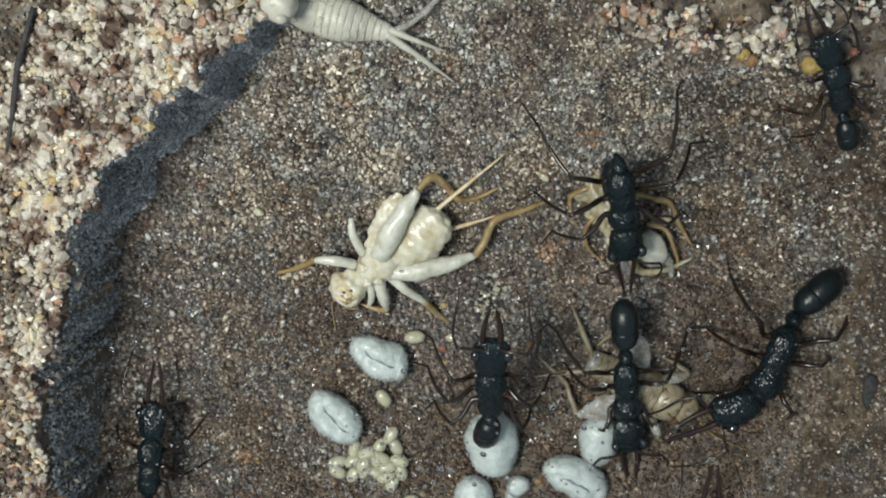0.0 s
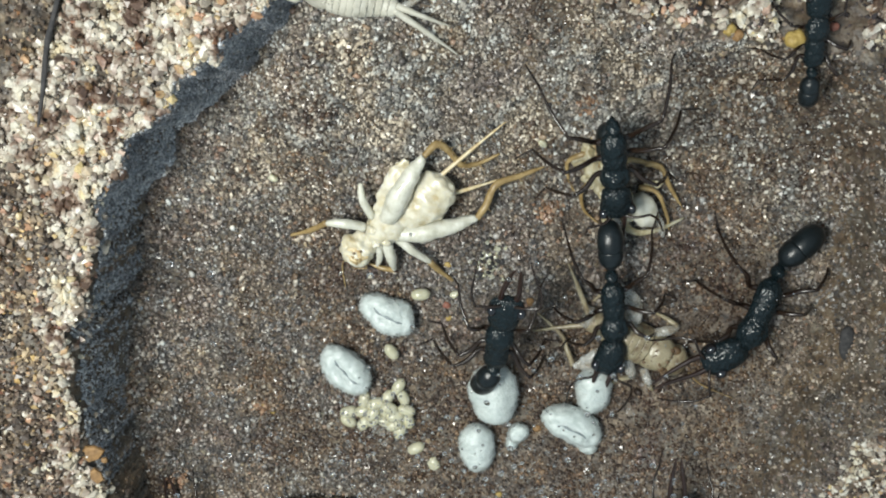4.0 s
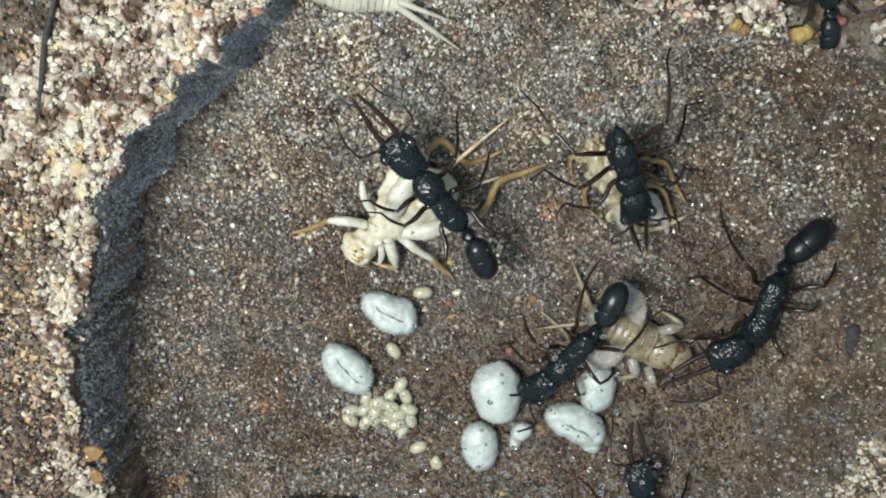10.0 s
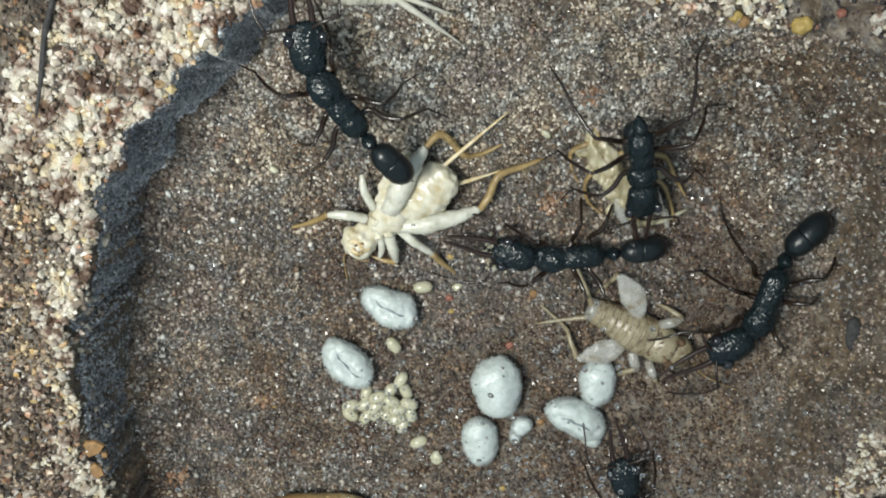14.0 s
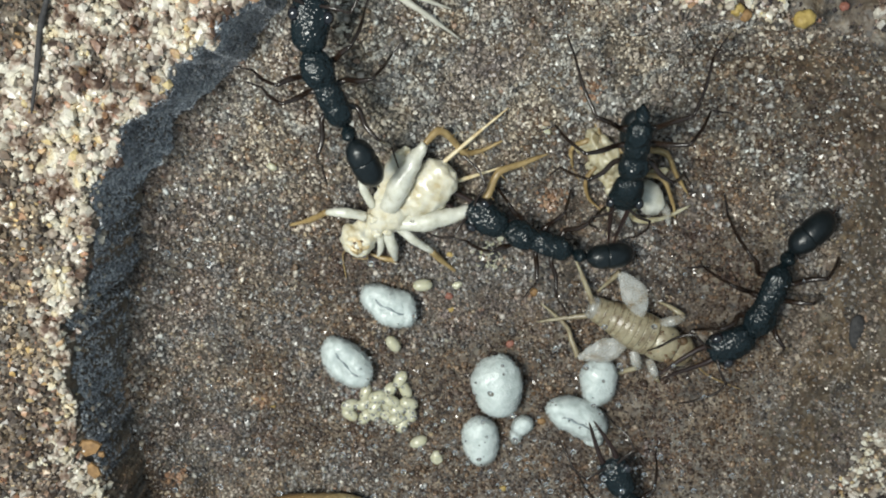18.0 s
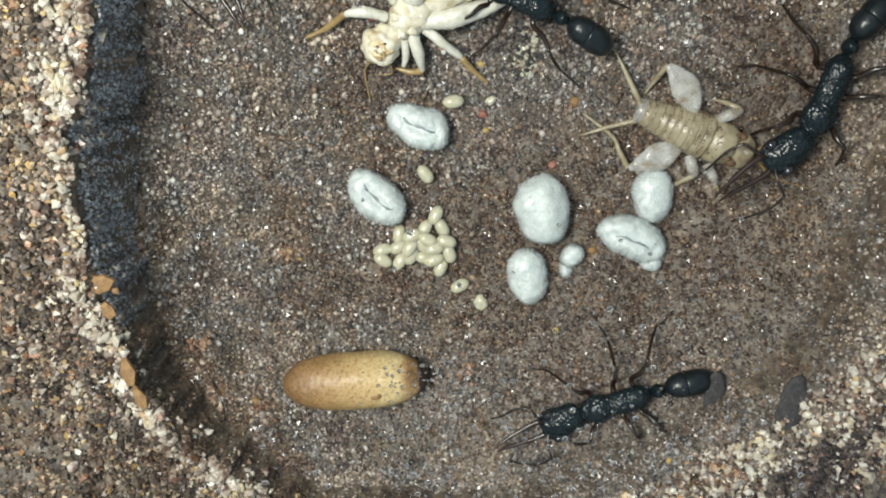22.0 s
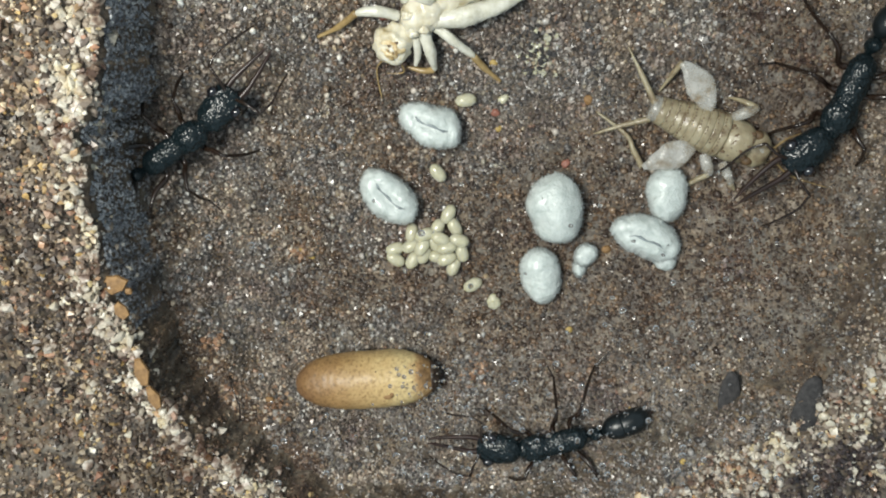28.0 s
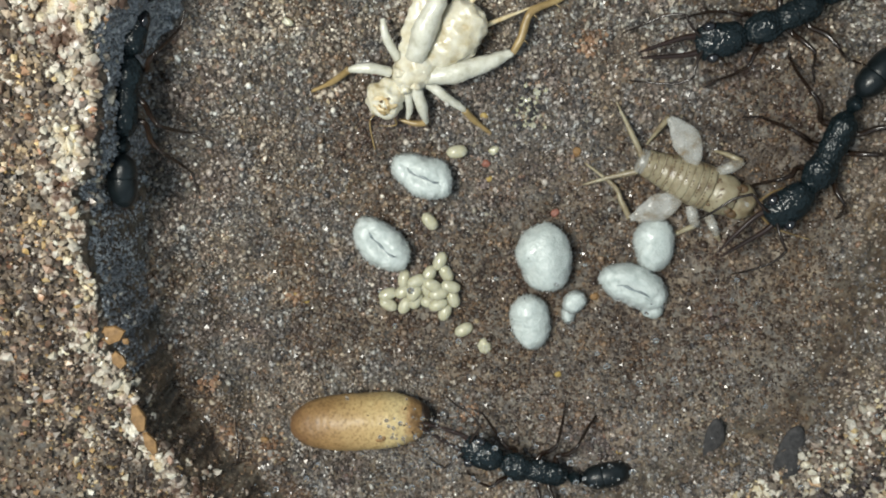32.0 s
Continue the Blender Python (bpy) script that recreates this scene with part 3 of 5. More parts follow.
band = np.where(x < 0, 1.0 + 8.5 * high + 2.2 * (lattice(x, y, 3.2, 17) - 0.5), 1.5)
share = 0.97 - (0.91 - 0.36 * high) * smooth((s - band) / (1.6 + high))
clump = lattice(x, y, 1.9, 15)
share = np.where((x > 2) & (y < 8), 0.64, 0.72 + 0.28 * smooth((y + 16) / 12.0)) * share
share = np.where((x > 2) & (y < 8) & (s > 1.2), 0.4, share)
share = np.where((y > 8) & (x > 4), 0.7 * smooth((clump - 0.42) / 0.2), share * (0.68 + 0.32 * smooth((blot - 0.24) / 0.25)))
gaps = rng.random(len(x)) > np.where((y > 8) & (x > 4), 0.9 * smooth((0.62 - clump) / 0.2), 0.4 * smooth((0.42 - lattice(x, y, 1.3, 14)) / 0.25))
x, y, s, share = x[gaps], y[gaps], s[gaps], share[gaps]
pale = rng.random(len(x)) < share
murky = (x > 2) & (s > 0.6 + (1.0 + 2.8 * lattice(x, y, 3.0, 21)) * smooth((8 - y) / 3))
pale &= ~murky | (rng.random(len(x)) < 0.04 + 0.9 * smooth((0.6 * lattice(x, y, 4.2, 22) + 0.4 * lattice(x, y, 1.4, 23) - np.where(y > 8, 0.5, 0.44)) / 0.14))
sz = rng.gamma(4.0, 0.055, len(x)).clip(0.1, 0.5) * np.where(x > 2, 0.82, 1.0)
scatter("pale_rim_grains", x[pale], y[pale], sz[pale], M_RIM, "pale cream, yellow and reddish sand grains along the rim", rng, 0.15, False)
dark = murky & ~pale
scatter("dark_rim_grains", x[dark], y[dark], 0.8 * sz[dark], M_DARK, "dark purplish brown sand grains beyond the far rim, shadow gaps in their colour", rng, 0.15, False, OCT_V, OCT_F)
pale |= dark
scatter("brown_rim_grains", x[~pale], y[~pale], 0.78 * sz[~pale], M_BROWN, "brown sand grains scattered over the rim", rng, 0.15, False, OCT_V, OCT_F)
x, y, s = spread(80000, -48, 52, -62, 34, 9.0, 20)
sz = rng.gamma(5.0, 0.038, len(x)).clip(0.1, 0.42)
dark = (x > 2) & (0.6 * lattice(x, y, 4.2, 22) + 0.4 * lattice(x, y, 1.4, 23) < 0.5)
scatter("outer_grains", x[~dark], y[~dark], sz[~dark], M_BROWN, "brown sand grains on the block beyond the rim", rng, 0.15, False, OCT_V, OCT_F)
scatter("dark_outer_grains", x[dark], y[dark], sz[dark], M_DARK, "dark sand grains on the block beyond the far rim", rng, 0.15, False, OCT_V, OCT_F)
# loose clumps of coarse pale sand on the upper edge
CLUMPS = [(10.1, 19.4, 1.0, 0.6), (12.4, 18.5, 0.8, 0.5), (17.7, 18.3, 0.6, 0.6), (20.0, 18.6, 0.6, 0.6), (25.4, 20.4, 1.3, 0.5)]
x = np.concatenate([rng.normal(px, pr, 36) for px, py, pr, qr in CLUMPS])
y = np.concatenate([rng.normal(py, qr, 36) for px, py, pr, qr in CLUMPS])
scatter("rim_clumps", x, y, rng.gamma(5.0, 0.052, len(x)).clip(0.15, 0.42), M_RIM, "coarse cream and yellow sand clumps on the upper edge", rng, -0.4, False)
# patches of reddish sand and a small heap of crumbs
PATCHES = [(-26.6, -28.2, 0.55), (-25.2, -33.0, 0.7), (-21.7, -34.6, 0.7), (-3.2, -32.0, 0.8), (17.8, -38.3, 0.8), (7.8, 0.5, 0.6), (10.3, 10.3, 0.6), (-18.6, -20.7, 0.45)]
x = np.concatenate([rng.normal(px, pr, 70) for px, py, pr in PATCHES])
y = np.concatenate([rng.normal(py, pr * 0.8, 70) for px, py, pr in PATCHES])
scatter("reddish_sand", x, y, rng.gamma(4.0, 0.04, len(x)).clip(0.06, 0.32), M_STAIN, "patches of dull reddish orange sand on the chamber floor", rng, 0.1, False)


# ---- brood ----
def larva(name, label, at, length, width, turn, bend=35.0, groove=True, seed=1, height=None, lobe=None, taper=0.0):
    """A plump curved grub with folds between its segments and short hairs."""
    r0 = root(name, label, "ant larva", "larvae in the nest")
    r0.matrix_basis = mm_pose(at[0], at[1], gz(*at) + 0.05, 0, 0, turn)
    bm, n = bmesh.new(), 52
    rings, px, py = [], 0.0, 0.0
    h0 = (height or width * 0.84) * 0.5
    for i in range(n + 1):
        u = i / n
        a = bend * (u - 0.5) * 2
        full = max(0.0, 1 - abs(2 * u - 1) ** 2.6) ** 0.5
        fold = 1 + 0.002 * math.sin(u * math.pi * 24)
        w = max(0.03, width * 0.5 * full * fold * (0.86 + 0.2 * u) * (1 - taper * (1 - u) ** 2))
        rings.append([px, py, h0 * 0.92, w, max(0.03, h0 * full * fold), a])
        px += length / n * math.cos(radians(a))
        py += length / n * math.sin(radians(a))
    for q in rings:
        q[0] -= px / 2
        q[1] -= py / 2
    loft(bm, rings, 44)
    knobbly(knobbly(bm, 0.22, 1.4, seed), 0.07, 0.42, seed + 3)
    if groove:
        for v in bm.verts:
            if v.co.z > h0 * 0.9:
                side = abs(v.co.y - rings[n // 2][1] * (1 - (2 * v.co.x / length) ** 2))
                v.co.z -= 0.42 * max(0, 1 - side / (width * 0.2)) * max(0, 1 - (2.3 * v.co.x / length) ** 2)
    body = part("body", bm, M_LARVA, r0)
    if lobe:
        lx, ly, lr = lobe
        part("head", knobbly(ball(bmesh.new(), (lx, ly, h0 * 0.7), (lr, lr * 0.85, h0 * 0.62), 16), 0.1, 0.5, seed), M_LARVA, r0, "small rounded white head")
    hairs = bmesh.new()
    rnd = random.Random(seed)
    pts = [(Vector(p.center), Vector(p.normal)) for p in body.data.polygons]
    for c, nn in rnd.sample(pts, 1800):
        if nn.z < -0.3 or nn.z > 0.5:
            continue
        c = c / MM + 0.12 * nn.cross(Vector((rnd.uniform(-1, 1), rnd.uniform(-1, 1), rnd.uniform(-1, 1))))
        side = nn.cross(Vector((0.3, 0.5, 0.8))).normalized() * 0.042
        up = nn.cross(side).normalized() * 0.042
        a, b, d = (hairs.verts.new(c + side), hairs.verts.new(c - side * 0.5 + up), hairs.verts.new(c - side * 0.5 - up))
        tip = hairs.verts.new(c + nn * rnd.uniform(0.12, 0.26))
        for f in ((a, b, tip), (b, d, tip), (d, a, tip)):
            hairs.faces.new(f)
    part("hairs", hairs, M_LARVA, r0, "short stiff white hairs")
    if groove:
        # dark strip laid along the groove for the shade in the crease
        g = bmesh.new()
        rows = []
        for i in range(9):
            u = i / 8 - 0.5
            gx0, gy0 = u * length * 0.56, rings[26][1] * 0.9 * (1 - (2 * u) ** 2 * 0.5) + 0.1 * math.sin(9 * u + seed)
            near = min((v for v in body.data.vertices if v.co.z > 0.9 * h0 * MM), key=lambda v: (v.co.x / MM - gx0) ** 2 + (v.co.y / MM - gy0) ** 2)
            rows.append((gx0, gy0, near.co.z / MM + 0.0))
        tube(g, rows, [0.03] + [0.10 + 0.05 * math.sin(i * 2.1 + seed) for i in range(7)] + [0.03], 6)
        part("gut_line", g, M_LARVA_CREASE, r0, "grey strip for the shade in the skin crease")
    return r0


larva("ant_larva", "plump white ant larva with a grey crease, on the floor", (-6.05, -9.3), 5.3, 3.6, -26, 22, True, 1, taper=0.15)
larva("ant_larva", "white curled ant larva with a dark crease beside the eggs", (-9.6, -15.2), 5.8, 3.5, -46, 34, True, 2)
larva("ant_larva", "largest smooth round white ant larva", (3.45, -17.3), 5.8, 4.65, 100, 14, False, 3)
larva("ant_larva", "oval white ant larva below the largest one", (2.05, -23.2), 4.9, 3.3, 98, 22, False, 4, lobe=(-0.9, -1.5, 0.75))
larva("ant_larva", "curved white ant larva with a faint crease", (11.0, -20.5), 5.9, 3.5, -26, -34, True, 5, lobe=(2.35, -0.45, 1.05))
larva("ant_larva", "short white ant larva beside the striped cricket", (12.7, -16.3), 4.4, 3.3, 94, 16, False, 6)
larva("ant_larva", "very small translucent white ant larva", (6.2, -21.4), 1.9, 1.6, 60, 15, False, 7)
larva("ant_larva", "very small translucent white ant larva", (5.8, -22.7), 1.3, 0.9, 90, 15, False, 8)


def egg(at, turn, lift=0.0, length=1.85, width=1.15):
    bm = bmesh.new()
    n = 10
    loft(bm, [(length * (i / n - 0.5), 0, 0, max(0.02, width / 2 * max(0.0, 1 - abs(2 * i / n - 1) ** 2.3) ** 0.5), max(0.02, width / 2 * max(0.0, 1 - abs(2 * i / n - 1) ** 2.3) ** 0.5), 0) for i in range(n + 1)], 12)
    ob = part("ant_egg", bm, M_EGG)
    ob.matrix_basis = mm_pose(at[0], at[1], gz(*at) + width * 0.5 + lift + 0.08, 0, 8, turn)
    return tagged(ob, "cream oval glossy ant egg lying on the floor" if not lift else "cream oval glossy ant egg on top of the egg pile", "ant egg", "ant eggs")


EGGS = [(-3.3, -7.9, 5, 0), (-5.95, -14.0, -55, 0), (-5.06, -17.4, 60, 0), (-8.7, -19.2, 80, 0), (-7.4, -19.2, 20, 0.5), (-6.2, -18.7, 60, 0), (-4.5, -18.7, -65, 0), (-4.1, -19.9, -20, 0.4),
        (-7.7, -20.4, 55, 0.6), (-8.8, -20.4, 25, 0), (-6.5, -20.2, -60, 0.1), (-5.3, -20.5, 10, 0.7), (-3.9, -21.2, -75, 0), (-10.4, -20.7, 15, 0), (-10.4, -21.7, -35, 0.1), (-8.7, -21.8, 55, 0),
        (-7.6, -21.3, 60, 0.2), (-6.3, -21.6, -15, 0), (-5.4, -21.7, 20, 0.5), (-4.8, -22.6, 65, 0), (-5.9, -19.6, -30, 0.7), (-3.4, -24.1, 25, 0)]
for ex, ey, ea, el in EGGS:
    heaped = -23.0 < ey < -17.0
    egg((-7.0 + 0.9 * (ex + 7.0), -20.4 + 0.9 * (ey + 20.4)) if heaped else (ex, ey), ea, el)


def cocoon():
    r0 = root("cocoon", "tan silk ant cocoon with a dark end, lying on the floor", "cocoon")
    r0.matrix_basis = mm_pose(-13.0, -31.9, gz(-13, -31.9) + 2.45, 0, 2, 1)
    bm = bmesh.new()
    n = 90
    rows = []
    for i in range(n + 1):
        u = 2 * i / n - 1
        w = 2.55 * max(0.0, 1 - abs(u) ** (3.4 if u < 0 else 2.7)) ** 0.5 * (1 + 0.05 * u)
        rows.append((6.35 * u, max(0.05, w), max(0.05, w)))
    loft(bm, straight(rows), 64)
    knobbly(knobbly(bm, 0.10, 1.5, 3), 0.06, 0.3, 5)
    part("shell", bm, M_COCOON, r0)
    bm = bmesh.new()
    tip = []
    for i in range(8):
        u = 0.885 + 0.115 * i / 7
        w = 2.55 * max(0.0, 1 - u ** 2.7) ** 0.5 * (1 + 0.05 * u) + 0.03 + 0.05 * min(i, 2) / 2
        tip.append((6.35 * u + 0.05, w, w))
    loft(bm, straight(tip + [(6.62, 0.05, 0.05)]), 22)
    knobbly(bm, 0.1, 0.6, 7)
    part("dark_tip", bm, M_COCOON_TIP, r0, "blackish brown end of the cocoon")
    bm = bmesh.new()
    rnd = random.Random(4)
    for k in range(16):
        u, a = rnd.uniform(-0.93, 0.8), rnd.uniform(-1.35, 1.35)
        w = 2.55 * max(0.0, 1 - abs(u) ** 3.0) ** 0.5 * (1 + 0.05 * u)
        d = 0.035 + 0.06 * rnd.random() ** 2
        ball(bm, (6.35 * u, w * math.sin(a), w * math.cos(a)), d, 6)
    part("specks", bm, M_COCOON_TIP, r0, "dark specks on the silk")
    bm = bmesh.new()
    ball(bm, (1.9, -0.75, 2.42), (0.42, 0.22, 0.12), 10)
    ball(bm, (2.25, -0.55, 2.46), (0.2, 0.25, 0.1), 8)
    part("notch", bm, M_CRUMB, r0, "small torn spot in the silk")


cocoon()


# ---- crickets ----
def leg_piece(name, pts, radii, mat, parent, label="", n=14):
    bm = knobbly(limb(pts, radii, n, 9), 0.16 * max(radii), 0.9, len(pts) + int(10 * radii[0]))
    return part(name, knobbly(bm, 0.1 * max(radii), 0.25, len(pts)), mat, parent, label)


def up(points, lift):
    """Points of (x, y) or (x, y, height) given over the ground."""
    return [(p[0], p[1], gz(p[0], p[1]) + (p[2] if len(p) > 2 else lift)) for p in points]


def body_between(points, widths, heights, lift, n=14, steps=6):
    """Loft through points on the ground plan, with the half width and height at each."""
    fine = []
    m = len(points) - 1
    for i in range(m * steps + 1):
        u = i / steps
        k = min(int(u), m - 1)
        f = u - k
        a, b = points[k], points[k + 1]
        p0, p3 = points[max(k - 1, 0)], points[min(k + 2, m)]
        cr = [0.5 * ((2 * a[j]) + (b[j] - p0[j]) * f + (2 * p0[j] - 5 * a[j] + 4 * b[j] - p3[j]) * f * f + (3 * a[j] - p0[j] - 3 * b[j] + p3[j]) * f ** 3) for j in (0, 1)]
        q0, q1 = max(k - 1, 0), min(k + 2, m)

        def run(v):
            return max(0.04, 0.5 * ((2 * v[k]) + (v[k + 1] - v[q0]) * f + (2 * v[q0] - 5 * v[k] + 4 * v[k + 1] - v[q1]) * f * f + (3 * v[k] - v[q0] - 3 * v[k + 1] + v[q1]) * f ** 3))
        fine.append((cr[0], cr[1], run(widths), run(heights)))
    rings = []
    for i, (px, py, w, h) in enumerate(fine):
        a, b = fine[max(i - 1, 0)], fine[min(i + 1, len(fine) - 1)]
        rings.append((px, py, gz(px, py) + lift, w, h, math.degrees(math.atan2(b[1] - a[1], b[0] - a[0]))))
    return loft(bmesh.new(), rings, n)


def dead_cricket():
    r0 = root("dead_cricket", "cream white freshly moulted cricket lying on its back", "cricket")
    part("abdomen", knobbly(body_between([(-5.6, 0.1), (-4.2, 0.9), (-2.8, 2.0), (-1.6, 3.4), (-1.2, 3.9)], [1.3, 1.75, 2.05, 1.6, 0.5], [1.0, 1.3, 1.5, 1.2, 0.3], 1.7, 44, 14), 0.2, 0.55, 2), M_PALE, r0)
    part("thorax", knobbly(body_between([(-7.7, -1.9), (-6.9, -1.1), (-6.1, -0.4), (-5.0, 0.5)], [0.7, 1.35, 1.65, 1.2], [0.8, 1.2, 1.35, 0.9], 1.8, 40, 14), 0.18, 0.7, 4), M_PALE, r0)
    head = part("head", knobbly(ball(bmesh.new(), (-8.75, -3.0, gz(-8.7, -3) + 1.65), (1.58, 1.5, 1.25), 40), 0.4, 0.7, 5), M_PALE, r0)
    part("face", knobbly(ball(bmesh.new(), (-8.75, -3.3, gz(-8.7, -3) + 2.35), (0.98, 0.82, 0.6), 30), 0.26, 0.35, 6), M_FACE, head, "tan face with mouthparts")
    for k, (a, b) in enumerate((((-9.1, -3.3), (-9.0, -3.7)), ((-8.5, -3.4), (-8.4, -3.8)), ((-8.8, -3.5), (-8.8, -4.2)))):
        part("mouthpart", limb([(*a, gz(*a) + 3.0), (*b, gz(*b) + 2.9)], [0.2, 0.12], 7), M_AMBER, head, "brown mouthpart")
    marks = bmesh.new()
    for mx, my in ((-9.0, -3.1), (-8.5, -3.25), (-8.85, -3.55), (-8.4, -2.9)):
        ball(marks, (mx, my, gz(mx, my) + 2.95), (0.16, 0.12, 0.1), 8)
    part("face_marks", marks, M_NYMPH_DARK, head, "dark brown marks round the mouth")
    for pts, wid, high_at in (([(-6.9, 0.6), (-6.1, 2.2), (-5.2, 4.2), (-4.5, 5.5)], [0.5, 0.95, 0.85, 0.3], 2.0), ([(-5.0, -0.6), (-3.6, -0.2), (-2.2, 0.4), (-1.4, 0.8)], [0.4, 0.7, 0.6, 0.25], 1.9)):
        part("wing_pad", knobbly(body_between(pts, wid, [0.4 * w for w in wid], high_at, 24, 10), 0.22, 0.6, 7), M_PALE, r0, "crumpled cream wing pad")
    for px, py, r in ((-6.6, -0.5, 0.75), (-5.5, -0.9, 0.85), (-7.3, -0.9, 0.6), (-6.2, -1.9, 0.6), (-5.4, -1.5, 0.6), (-7.1, -2.2, 0.5)):
        part("hip", knobbly(ball(bmesh.new(), (px, py, gz(px, py) + 2.3), (r, 0.85 * r, 0.7), 20), 0.25, 0.4, int(9 * r)), M_PALE, r0)
    # hind legs
    for pts, rad, tib in (
        ([(-6.1, 0.2, 2.6), (-5.2, 2.2, 3.0), (-4.0, 4.5, 2.7), (-3.1, 5.9, 2.2)], [0.75, 1.05, 0.7, 0.3], [(-3.1, 5.9, 2.2), (-2.1, 6.9, 1.8), (-1.1, 6.3, 1.4), (0.0, 5.0, 1.1), (1.4, 5.0, 0.6), (3.2, 5.9, 0.3)]),
        ([(-5.4, -1.3, 2.0), (-3.2, -1.1, 2.3), (-0.8, -0.6, 2.0), (1.5, 0.1, 1.7)], [0.75, 1.0, 0.75, 0.3], [(1.5, 0.1, 1.7), (2.2, 1.3, 1.5), (3.0, 3.2, 1.1), (4.8, 3.9, 0.7), (7.1, 4.8, 0.3)]),
    ):
        femur = leg_piece("hind_femur", up(pts, 2), [0.95 * v for v in rad], M_FEMUR, r0)
        tibia = leg_piece("hind_tibia", up(tib, 1), [0.26, 0.34, 0.3, 0.27, 0.2, 0.1][: len(tib) - 1] + [0.08], M_AMBER, femur, "amber hind shin with spines")
        sp = bmesh.new()
        for k in range(1, len(tib) - 1):
            x0, y0, z0 = tib[k]
            for d in (-1, 1):
                tube(sp, [(x0, y0, gz(x0, y0) + z0), (x0 + 0.55, y0 + d * 0.5, gz(x0, y0) + z0 + 0.2)], [0.08, 0.015], 5)
        part("spines", sp, M_AMBER, femur, "amber spines")
    for pts, rad, tip in (
        ([(-8.2, -0.9, 1.8), (-9.8, -0.45, 2.1), (-11.4, -0.5, 1.8)], [0.5, 0.55, 0.3], [(-11.4, -0.5, 1.8), (-13.0, -1.5, 1.0), (-14.8, -2.2, 0.3)]),
        ([(-7.5, 0.2, 2.0), (-8.2, 1.8, 2.2), (-8.4, 3.3, 1.8)], [0.45, 0.45, 0.25], None),
        ([(-6.3, -2.2, 2.0), (-5.9, -3.8, 2.0), (-5.7, -5.2, 1.2)], [0.6, 0.6, 0.25], [(-5.7, -5.2, 1.2), (-6.6, -5.3, 0.8), (-8.0, -4.9, 0.5)]),
        ([(-5.3, -1.9, 1.9), (-4.0, -3.0, 2.0), (-2.5, -4.3, 1.5)], [0.5, 0.5, 0.3], [(-2.5, -4.3, 1.5), (-1.5, -5.5, 0.8), (-0.4, -6.5, 0.25)]),
        ([(-7.0, -2.6, 2.0), (-6.9, -3.8, 1.8), (-7.2, -4.8, 1.2)], [0.4, 0.4, 0.2], None),
    ):
        femur = leg_piece("leg", up(pts, 2), [0.8 * v for v in rad], M_FEMUR, r0)
        if tip:
            leg_piece("shin", up(tip, 1), [0.3, 0.24, 0.1], M_AMBER, femur, "brownish lower leg")
    for pts in ([(-1.9, 3.9, 1.6), (0.8, 6.4, 1.2), (3.5, 8.8, 0.7)], [(-1.2, 2.2, 1.5), (1.0, 2.9, 1.2), (3.4, 3.7, 0.8)]):
        leg_piece("cercus", up(pts, 1), [0.2, 0.16, 0.05], M_FACE, r0, "long pale tail feeler")
    for pts in ([(-9.2, -4.0, 2.2), (-10.4, -5.0, 0.5), (-10.2, -7.6, 0.2)], [(-8.5, -4.1, 2.2), (-8.2, -5.3, 0.8), (-9.6, -5.4, 0.4)]):
        leg_piece("antenna", up(pts, 1), [0.1, 0.07, 0.04], M_AMBER, r0, "thin brown feeler")


dead_cricket()


